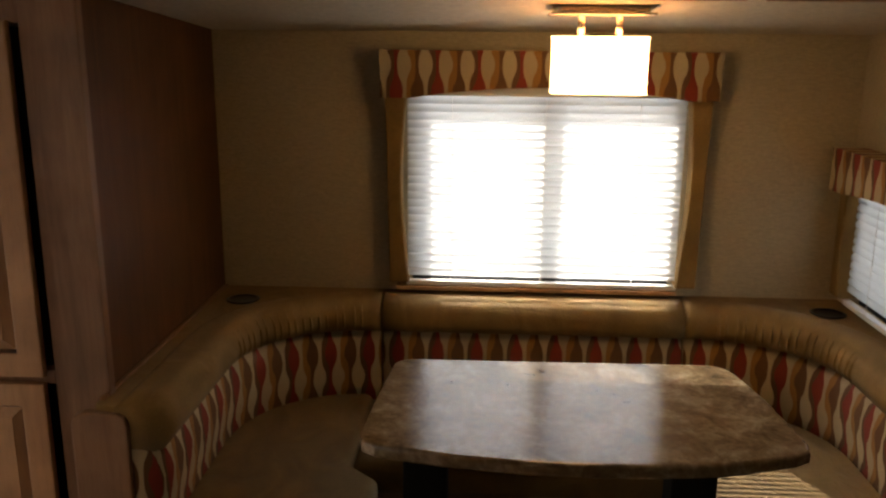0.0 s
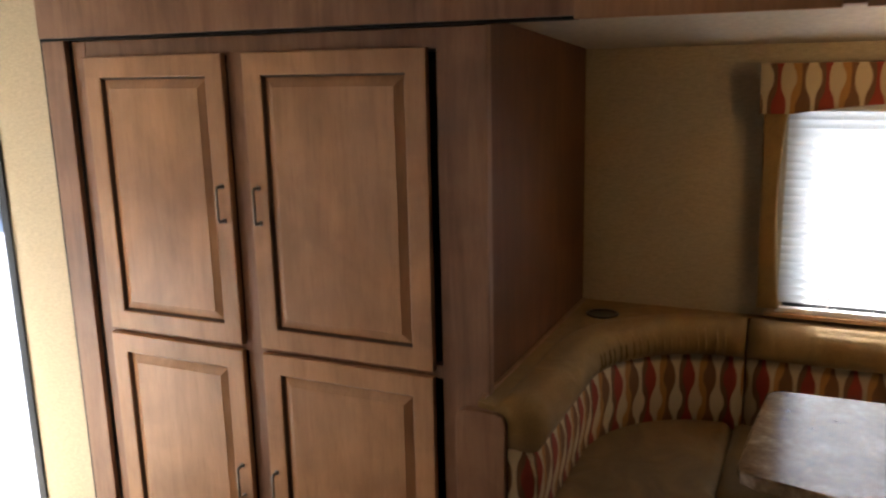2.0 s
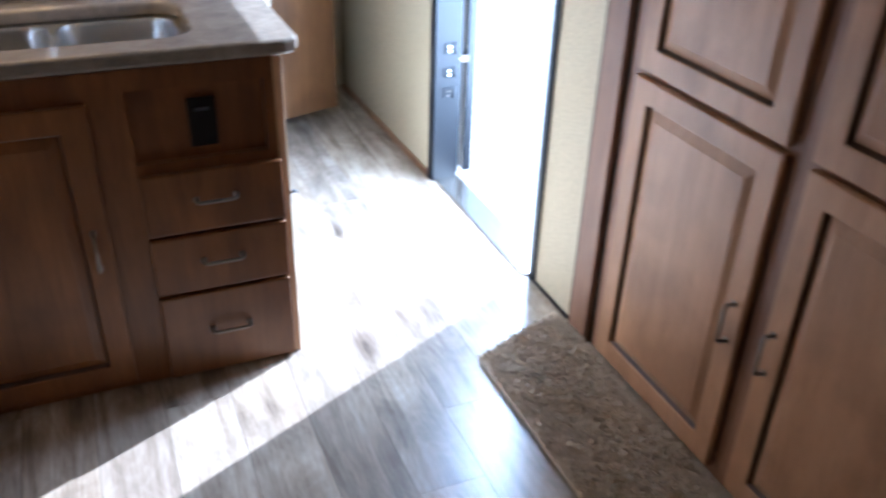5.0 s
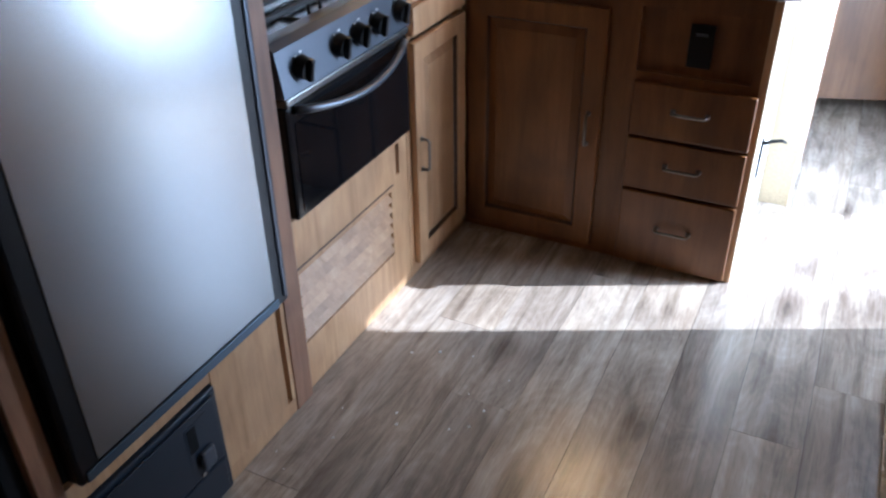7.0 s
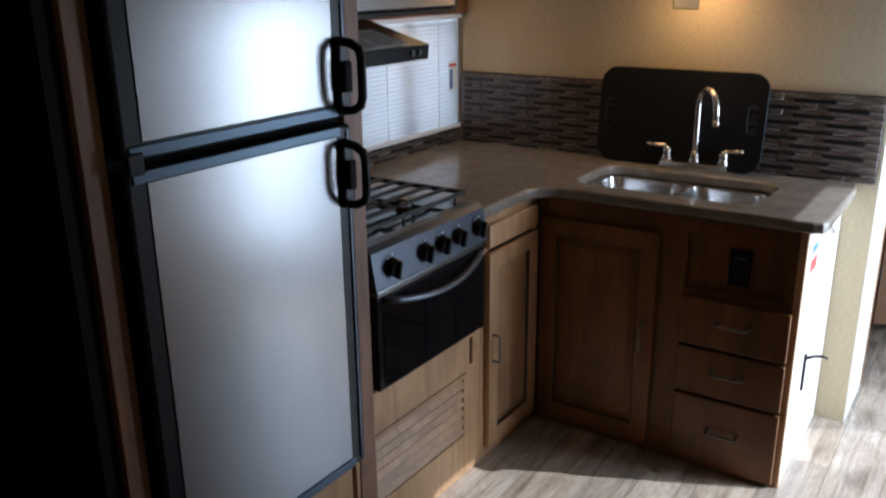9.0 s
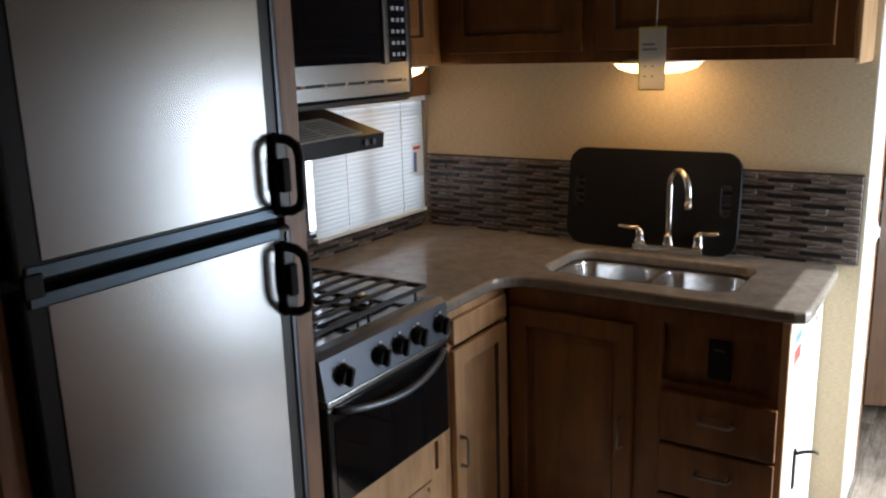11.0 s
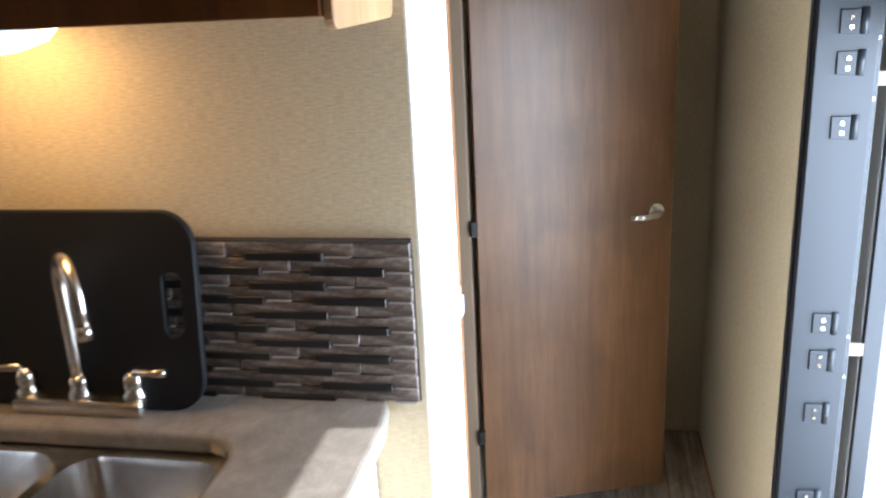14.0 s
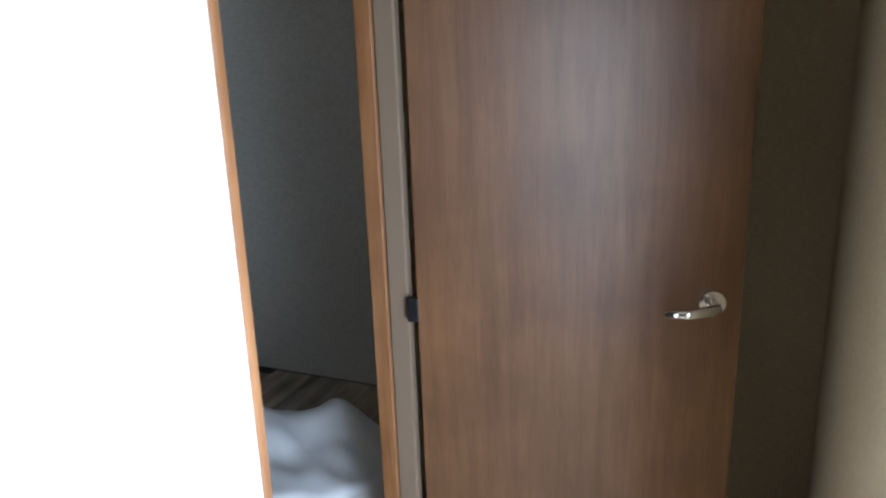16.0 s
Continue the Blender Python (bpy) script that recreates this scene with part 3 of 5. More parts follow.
def back_path(n=10):
    """The inner line of the U-shaped backrest, with the way outwards."""
    xw, xe, ys, yb, r = 2.235, 4.020, 2.30, 3.165, 0.37
    pts = [(xw, ys + (yb - r - ys) * i / 5, -1, 0) for i in range(5)]
    pts += [(xw + r - r * math.cos(a), yb - r + r * math.sin(a), -math.cos(a), math.sin(a)) for a in (math.pi / 2 * i / n for i in range(n + 1))]
    pts += [(xw + r + (xe - xw - 2 * r) * i / 8, yb, 0, 1) for i in range(1, 8)]
    pts += [(xe - r + r * math.sin(a), yb - r + r * math.cos(a), math.sin(a), math.cos(a)) for a in (math.pi / 2 * i / n for i in range(n + 1))]
    pts += [(xe, yb - r - (yb - r - ys) * i / 5, 1, 0) for i in range(1, 6)]
    return pts


def split_path(path, lo, hi):
    """The stretch of the path between two x places on its back run."""
    out = []
    for a, b in zip(path, path[1:]):
        out.append(a)
        for cut in (lo, hi):
            if cut is not None and a[3] > 0.99 and b[3] > 0.99 and a[0] < cut < b[0]:
                out.append((cut, a[1], 0, 1))
    out.append(path[-1])
    return out


def make_dinette():
    full = split_path(split_path(back_path(), 2.642, 2.650), 3.612, 3.620)
    stretches = {"corner": [p for p in full if p[0] < 2.645], "middle": [p for p in full if 2.649 < p[0] < 3.613 and p[3] > 0.99], "far": [p for p in full if p[0] > 3.619]}
    low = [(0.000, 0.45), (0.004, 0.50), (-0.008, 0.57), (-0.010, 0.62), (0.0, 0.668), (0.012, 0.692), (0.09, 0.692), (0.09, 0.45)]
    top = [(0.004, 0.690), (-0.020, 0.700), (-0.028, 0.725), (-0.022, 0.760), (-0.004, 0.786), (0.028, 0.800), (0.075, 0.801), (0.092, 0.797), (0.093, 0.70)]
    for key, group_label in (("corner", "curved tan suede and ogee-print dinette backrest in the corner"), ("middle", "straight tan suede and ogee-print dinette backrest under the window"), ("far", "curved tan suede and ogee-print dinette backrest beside the side window")):
        path = stretches[key]
        x = sum(p[0] for p in path) / len(path)
        b = thing("backrest_cushion", (x, 2.9, 0.45), group_label, "cushion", "dinette backrests")
        part("printed_panel", sweep(low, path), OGEE, b, "cream, red and brown ogee print", smooth=True)
        part("bolster", sweep(top, path), SUEDE, b, "gathered tan suede top roll", smooth=True)
        # gathers along the seam
        for i, (a, c) in enumerate(zip(path, path[1:])):
            if abs(a[2]) > 0.05 and abs(a[3]) > 0.05:
                for s in (0.15, 0.55):
                    px, py = a[0] + (c[0] - a[0]) * s, a[1] + (c[1] - a[1]) * s
                    nx, ny = a[2], a[3]
                    tx, ty = ny, -nx
                    rows = [(-0.0205, 0.700), (-0.030, 0.722), (-0.025, 0.752), (-0.008, 0.782)]
                    part("gather", tube([(px + nx * o + tx * 0.004 * math.sin(7 * z + i), py + ny * o + ty * 0.004, z) for o, z in rows], [0.002, 0.0055, 0.0045, 0.001], 6), SUEDE, b, smooth=True)
    # ledge behind the backrests, with cup holders
    outer = [(2.097, 2.312), (2.097, 3.288), (4.133, 3.288), (4.133, 2.312)]
    inner = [(x + nx * 0.088, y + ny * 0.088) for x, y, nx, ny in back_path()]
    ld = thing("backrest_ledge", (3.1, 3.2, 0.76), "tan suede-covered ledge round the dinette with cup holders", "ledge")
    part("top", slab([*outer[:1], *outer[1:3], outer[3], *inner[::-1]], 0.775, 0.7985), SUEDE, ld)
    part("edge", boxes((2.097, 2.109, 2.33, 3.28, 0.775, 0.806), bevel=0.003), TRIM_WOOD, ld, "thin wood edging strip")
    for cx in (2.205, 4.040):
        c = thing("cup_holder", (cx, 3.12, 0.80), "black plastic cup holder set in the dinette ledge", "cup holder", "dinette cup holders")
        part("cup", lathe([(0.044, 0.0), (0.052, 0.004), (0.053, 0.006), (0.045, 0.007), (0.041, 0.003), (0.038, 0.0025)], (cx, 3.12, 0.7985), 28), BLACK, c, smooth=True)
    # seats
    for outline, lab in (([(2.17, 2.302), (2.70, 2.302), (2.70, 2.62), (2.616, 2.70), (2.616, 3.20), (2.36, 3.16), (2.17, 2.95)], "brown suede dinette seat cushion beside the pantry"),
                         ([(2.62, 2.70), (3.58, 2.70), (3.58, 3.20), (2.62, 3.20)], "brown suede dinette seat cushion under the window"),
                         ([(3.584, 3.20), (3.584, 2.70), (3.50, 2.62), (3.50, 2.302), (4.05, 2.302), (4.05, 2.95), (3.86, 3.16)], "brown suede dinette seat cushion beside the side window")):
        cx, cy = (sum(v) / len(outline) for v in zip(*outline))
        s = thing("seat_cushion", (cx, cy, 0.36), lab, "cushion", "dinette seats")
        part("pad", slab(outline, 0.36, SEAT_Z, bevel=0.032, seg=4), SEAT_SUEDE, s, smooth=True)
    b = thing("dinette_bench", (3.1, 2.9, 0), "stained wood base of the U-shaped dinette", "bench")
    part("base", boxes((2.185, 2.66, 2.33, 3.28, 0.003, 0.36), (2.66, 3.54, 2.74, 3.28, 0.003, 0.36), (3.54, 4.05, 2.33, 3.28, 0.003, 0.36)), FRAME_WOOD, b)
    for x0, x1 in ((2.20, 2.65), (3.55, 4.04)):
        part("kick_panel", boxes((x0, x1, 2.325, 2.3295, 0.06, 0.33)), PANEL, b)
    def swept_end(x0, x1, xr, top, rail_z, r):
        """An upright end board whose inner edge sweeps round into a low front rail; the sweep runs from x1 towards xr."""
        d = 1 if xr > x1 else -1
        c = 0.026
        pts = [(x0, 0.003), (x0, top - c), (x0 + d * c * 0.3, top - c * 0.3), (x0 + d * c, top), (x1 - d * c, top), (x1 - d * c * 0.3, top - c * 0.3), (x1, top - c)]
        pts += [(x1 + d * r * (1 - math.cos(a)), rail_z + r - r * math.sin(a)) for a in (math.pi / 2 * k / 8 for k in range(9))]
        pts += [(xr, rail_z), (xr, 0.003)]
        return slab(pts if d < 0 else pts[::-1], 0.0, 0.03, bevel=0.004)
    part("end_panel", swept_end(2.045, 2.176, 2.66, 0.784, 0.340, 0.075), FRAME_WOOD, b, "rounded wood end board sweeping into the front rail", pose(0, 2.318, 0, 90))
    part("end_panel", swept_end(4.17, 4.034, 3.54, 0.784, 0.340, 0.075), FRAME_WOOD, b, "rounded wood end board sweeping into the front rail", pose(0, 2.318, 0, 90))
    # table
    t = thing("dinette_table", (3.19, 2.52, 0), "mottled brown laminate dinette table on two dark legs", "table")
    pts = [(2.755, 2.80), (2.725, 2.79), (2.708, 2.765), (2.690, 2.55), (2.678, 2.33), (2.688, 2.290), (2.72, 2.268), (2.90, 2.228), (3.05, 2.212), (3.19, 2.208), (3.33, 2.214), (3.48, 2.232),
           (3.645, 2.285), (3.682, 2.31), (3.690, 2.345), (3.672, 2.58), (3.640, 2.76), (3.615, 2.80), (3.58, 2.815)]
    pts = [(x + 0.022, y) for x, y in pts]
    part("tabletop", slab(pts, 0.708, 0.742, bevel=0.009, seg=3), TABLE, t)
    for x in (2.84, 3.50):
        leg = part("leg", boxes((x - 0.055, x + 0.055, 2.46, 2.56, 0.005, 0.707), bevel=0.006), BLACK_MATT, t)
        part("foot", boxes((x - 0.09, x + 0.09, 2.34, 2.64, 0.003, 0.03), bevel=0.008), BLACK_MATT, leg)
    # pendant
    p = thing("pendant_lamp", (3.22, 2.62, 1.47), "lit rectangular cream shade lamp below the slide-out ceiling", "lamp")
    lx, ly = 3.240, 2.66
    part("canopy", slab(rrect(lx - 0.11, lx + 0.11, ly - 0.05, ly + 0.05, 0.012), 1.678, 1.694, bevel=0.005), NICKEL, p)
    part("rim", slab(rrect(lx - 0.125, lx + 0.125, ly - 0.06, ly + 0.06, 0.012), 1.672, 1.679, bevel=0.003), NICKEL, p)
    for dx in (-0.045, 0.045):
        part("rod", tube([(lx + dx, ly, 1.618), (lx + dx, ly, 1.678)], 0.009, 10), NICKEL, p, smooth=True)
    o, i = rrect(lx - 0.112, lx + 0.112, ly - 0.062, ly + 0.062, 0.03), rrect(lx - 0.110, lx + 0.110, ly - 0.060, ly + 0.060, 0.028)
    part("shade", slab(o, 1.492, 1.624, [i]), SHADE, p, "glowing cream fabric shade")
    for z in (1.492, 1.620):
        part("shade_band", slab(rrect(lx - 0.1135, lx + 0.1135, ly - 0.0635, ly + 0.0635, 0.0305), z - 0.001, z + 0.005, [i]), SHADE, p)
    part("diffuser", slab(i, 1.498, 1.501), SHADE, p)
    part("crossbar", boxes((lx - 0.105, lx + 0.105, ly - 0.008, ly + 0.008, 1.616, 1.622)), NICKEL, p)


make_dinette()


def blind(name, m, w, h, pitch, lab, n_ladders=2):
    """White slatted blind hung at the local origin: local x along, z down from the head rail."""
    b = thing(name, m.translation, lab, "blind")
    part("head_rail", boxes((0, w, -0.02, 0.02, -0.03, 0), bevel=0.003), WHITE, b, m=m)
    count = int((h - 0.05) / pitch)
    me = None
    for k in range(count):
        z = -0.04 - k * pitch
        if me is None:
            bm = bmesh.new()
            rows = [(-0.014, -0.0065), (-0.007, 0.0), (0.0, 0.0025), (0.007, 0.002), (0.014, -0.002)]
            vs = [[bm.verts.new((x, y, zz)) for y, zz in rows] for x in (0.004, w - 0.004)]
            for j in range(4):
                bm.faces.new((vs[0][j], vs[1][j], vs[1][j + 1], vs[0][j + 1]))
            bmesh.ops.rotate(bm, cent=(0, 0, 0), matrix=Matrix.Rotation(radians(56), 3, "X"), verts=bm.verts)
            s = part("slat", bm, SLAT, b, m=m @ pose(0, 0, z), smooth=True)
            me, z_first = s.data, z
        else:
            s = new("slat", me)
            s.parent = b
            s.location = m.to_3x3() @ Vector((0, 0, z - z_first))
    part("bottom_rail", boxes((0, w, -0.012, 0.012, -h, -h + 0.016), bevel=0.003), WHITE, b, m=m)
    for k in range(n_ladders):
        x = w * (k + 0.5) / n_ladders if n_ladders > 1 else w / 2
        part("cord", tube([m @ Vector((x, -0.017, -0.03)), m @ Vector((x, -0.017, -h + 0.01))], 0.0012, 5), WHITE, b)
    return b


def window(name, m, w, h, lab):
    """A window with a metal frame, a middle mullion and two panes; local x along, z up, outside at +y."""
    b = thing(name, m.translation, lab, "window", kind="structure")
    part("window_frame", boxes((0, 0.025, 0.0, 0.05, 0, h), (w - 0.025, w, 0, 0.05, 0, h), (0.025, w - 0.025, 0, 0.05, 0, 0.025), (0.025, w - 0.025, 0, 0.05, h - 0.025, h)), BRONZE, b, m=m)
    part("mullion", boxes((w / 2 - 0.022, w / 2 + 0.022, 0.012, 0.045, 0.025, h - 0.025)), BRONZE, b, m=m)
    for x0, x1 in ((0.025, w / 2 - 0.022), (w / 2 + 0.022, w - 0.025)):
        part("pane", boxes((x0, x1, 0.026, 0.030, 0.025, h - 0.025)), GLASS, b, m=m, shadow=False)
    return b


def valance(m, w, drop, leg, legw, depth, lab, arch=0.035):
    """A padded box valance with an arched lower edge, and padded side legs; local x along, local -y out, z up from the legs' feet."""
    b = thing("window_valance", m.translation, lab, "valance")
    n = 24
    bm = bmesh.new()
    uv = bm.loops.layers.uv.new("cloth")
    rows = []
    for i in range(n + 1):
        x = w * i / n
        s = max(0.0, 1 - ((x - w / 2) / (w / 2 - legw)) ** 2) if legw < x < w - legw else 0.0
        zb = leg + arch * s
        rows.append((x, zb))
    def quad(pts, uvs):
        f = bm.faces.new([bm.verts.new(p) for p in pts])
        for lp, c in zip(f.loops, uvs):
            lp[uv].uv = c
    z1 = leg + drop
    for (xa, za), (xb, zb) in zip(rows, rows[1:]):
        for y in (-depth, -depth + 0.02):
            quad([(xa, y, za), (xb, y, zb), (xb, y, z1), (xa, y, z1)], [(xa, za), (xb, zb), (xb, z1), (xa, z1)])
        quad([(xa, -depth, za), (xb, -depth, zb), (xb, -depth + 0.02, zb), (xa, -depth + 0.02, za)], [(xa, za)] * 4)
    for x in (0, w):
        quad([(x, -depth, leg), (x, 0, leg), (x, 0, z1), (x, -depth, z1)], [(0, leg), (depth, leg), (depth, z1), (0, z1)])
    quad([(0, -depth, z1), (w, -depth, z1), (w, 0, z1), (0, 0, z1)], [(0, 0), (w, 0), (w, depth), (0, depth)])
    bmesh.ops.remove_doubles(bm, verts=bm.verts, dist=0.0005)
    part("fabric_front", bm, OGEE, b, "ogee-print padded front", m)
    for d in (1, -1):
        x0 = 0.010 if d > 0 else w - 0.010
        steps = [k / 10 for k in range(11)]
        inner = [(x0 + d * (legw * 0.56 + legw * 0.22 * (abs(2 * q - 1.1)) ** 1.6), q * (leg + 0.03)) for q in steps]
        outer = [(x0 + d * 0.012 * (1 - q), q * (leg + 0.03)) for q in steps]
        pts = outer[::-1] + inner
        bm = slab(pts, 0.001, depth - 0.03, bevel=0.006)
        part("side_leg", bm, SUEDE, b, "padded tan side panel with a bowed edge", m @ pose(0, 0, 0, 90))
    return b


window("window_1", face_at(2.735, 3.292, 0.83, "south"), 0.845, 0.64, "dinette window behind a white blind")
blind("window_blind", pose(2.718, 3.258, 1.475), 0.880, 0.648, 0.0255, "white slatted blind lowered over the dinette window", 3)
valance(face_at(2.642, 3.289, 0.840, "south"), 1.035, 0.145, 0.60, 0.092, 0.095, "ogee-print box valance round the dinette window")
window("window_2", face_at(4.137, 3.14, 0.83, "west"), 0.68, 0.42, "small side window of the slide-out")
blind("window_blind", face_at(4.103, 3.150, 1.255, "west"), 0.70, 0.430, 0.0255, "white slatted blind lowered over the side window")
valance(face_at(4.134, 3.225, 0.845, "west"), 0.85, 0.130, 0.330, 0.085, 0.095, "ogee-print box valance round the side window", 0.02)
sl = thing("window_sill", (3.12, 3.27, 0.82), "pale wood sill strip below the dinette blind", "sill")
part("strip", boxes((2.685, 3.598, 3.235, 3.288, 0.812, 0.826), bevel=0.003), LIGHT_WOOD, sl)

# ---- kitchen ----
CT, CF, SF = 0.892, 0.562, 0.69


def make_counter():
    c = thing("worktop", (0.3, 0.8, 0.845), "grey-brown solid-surface worktop with a rounded front edge", "worktop")
    r = 0.11
    pts = [(0.002, 0.002), (0.938, 0.002), (0.938, SF + 0.012)]
    cx, cy = CF + 0.015 + r, SF + 0.012 + r
    pts += [(cx - r * math.sin(a), cy - r * math.cos(a)) for a in (math.pi / 2 * i / 8 for i in range(9))]
    pts += [(CF + 0.015, 1.582), (CF + 0.005, 1.608), (CF - 0.02, 1.618), (0.10, 1.618), (0.03, 1.610), (0.002, 1.60)]
    hole = rrect(0.150, 0.478, 0.775, 1.392, 0.07)
    part("slab", slab(pts, CT - 0.038, CT, [hole], 0.011, 3), COUNTER, c)
    s = thing("sink", (0.31, 1.08, 0.70), "double-bowl satin stainless undermount sink", "sink")
    bowls = ((0.168, 0.458, 0.795, 1.082), (0.168, 0.458, 1.104, 1.375))
    part("rim", slab(rrect(0.142, 0.486, 0.767, 1.400, 0.075), CT - 0.040, CT - 0.0385, [rrect(*b, 0.06) for b in bowls]), SINK_STEEL, s)
    for b in bowls:
        bm = bmesh.new()
        rings = []
        for inset, z, rr in ((0, -0.0385, 0.06), (0.002, -0.05, 0.06), (0.012, -0.15, 0.058), (0.022, -0.178, 0.055), (0.045, -0.192, 0.04), (0.09, -0.196, 0.02)):
            rings.append([bm.verts.new((x, y, CT + z)) for x, y in rrect(b[0] + inset, b[1] - inset, b[2] + inset, b[3] - inset, max(0.015, rr - inset * 0.2))])
        for p, q in zip(rings, rings[1:]):
            for k in range(len(p)):
                bm.faces.new((p[k], p[(k + 1) % len(p)], q[(k + 1) % len(p)], q[k]))
        bm.faces.new(rings[-1])
        bowl = part("bowl", bm, SINK_STEEL, s, smooth=True)
        cx, cy = (b[0] + b[1]) / 2, (b[2] + b[3]) / 2
        part("drain", lathe([(0.045, 0), (0.045, 0.003), (0.034, 0.004), (0.030, 0.001)], (cx, cy, CT - 0.1955), 24), CHROME, bowl, smooth=True)
    # tap
    f = thing("sink_tap", (0.085, 1.071, CT), "brushed nickel gooseneck sink tap with two lever handles", "tap")
    part("base_bar", boxes((0.060, 0.110, 0.951, 1.196, CT + 0.001, CT + 0.027), bevel=0.005), NICKEL, f)
    hy = 1.073
    sx, sy, top = math.cos(radians(46)), math.sin(radians(46)), CT + 0.232
    arc = [(0.062 - 0.062 * math.cos(a), top + 0.062 * math.sin(a)) for a in (math.pi * i / 12 for i in range(1, 12))]
    run = [(0, CT + 0.025), (0, CT + 0.10), (0, top), *arc, (0.124, top), (0.126, top - 0.04)]
    pts = [(0.085 + sx * d, hy + sy * d, z) for d, z in run]
    part("spout", tube(pts, 0.0115, 14), NICKEL, f, smooth=True)
    part("collar", lathe([(0.022, 0), (0.022, 0.008), (0.016, 0.02), (0.018, 0.03), (0.014, 0.042)], (0.085, hy, CT + 0.026), 20), NICKEL, f, smooth=True)
    part("aerator", tube([(0.085 + sx * 0.126, hy + sy * 0.126, top - 0.032), (0.085 + sx * 0.1262, hy + sy * 0.1262, top - 0.056)], 0.0135, 14), NICKEL, f, smooth=True)
    for y, s2 in ((0.971, -1), (1.176, 1)):
        h = part("tap_handle", lathe([(0.021, 0), (0.021, 0.012), (0.014, 0.018), (0.018, 0.028), (0.016, 0.042), (0.010, 0.052)], (0.085, y, CT + 0.026), 20), NICKEL, f, smooth=True)
        part("lever", tube([(0.085, y, CT + 0.070), (0.088, y + s2 * 0.012, CT + 0.080), (0.095, y + s2 * 0.04, CT + 0.080), (0.102, y + s2 * 0.072, CT + 0.086)], [0.009, 0.009, 0.007, 0.008], 10), NICKEL, h, smooth=True)
    # stove and sink covers leant on the wall
    bd = thing("sink_cover_board", (0.05, 0.99, CT), "black plastic sink cover leaning on the backsplash", "cutting board")
    w, h = 0.618, 0.350
    pts = rrect(0, w, 0, h, 0.062, 8)
    holes = [rrect(w - 0.062, w - 0.030, 0.135, 0.245, 0.014), rrect(0.028, 0.060, 0.135, 0.245, 0.014)]
    part("board", slab(pts, 0, 0.016, holes, 0.004), BOARD, bd, m=face_at(0.066, 0.684, CT + 0.001, "east") @ pose(0, 0, 0, 90 - 7))


make_counter()


def drawer(parent, m, w, h, wood_mat, pull_on=True):
    d = part("drawer", boxes((0, w, -0.02, 0, 0, h), bevel=0.005), wood_mat, parent, "", m)
    if pull_on:
        pull(d, m, w / 2, h * 0.55, 0.095, False)
    return d


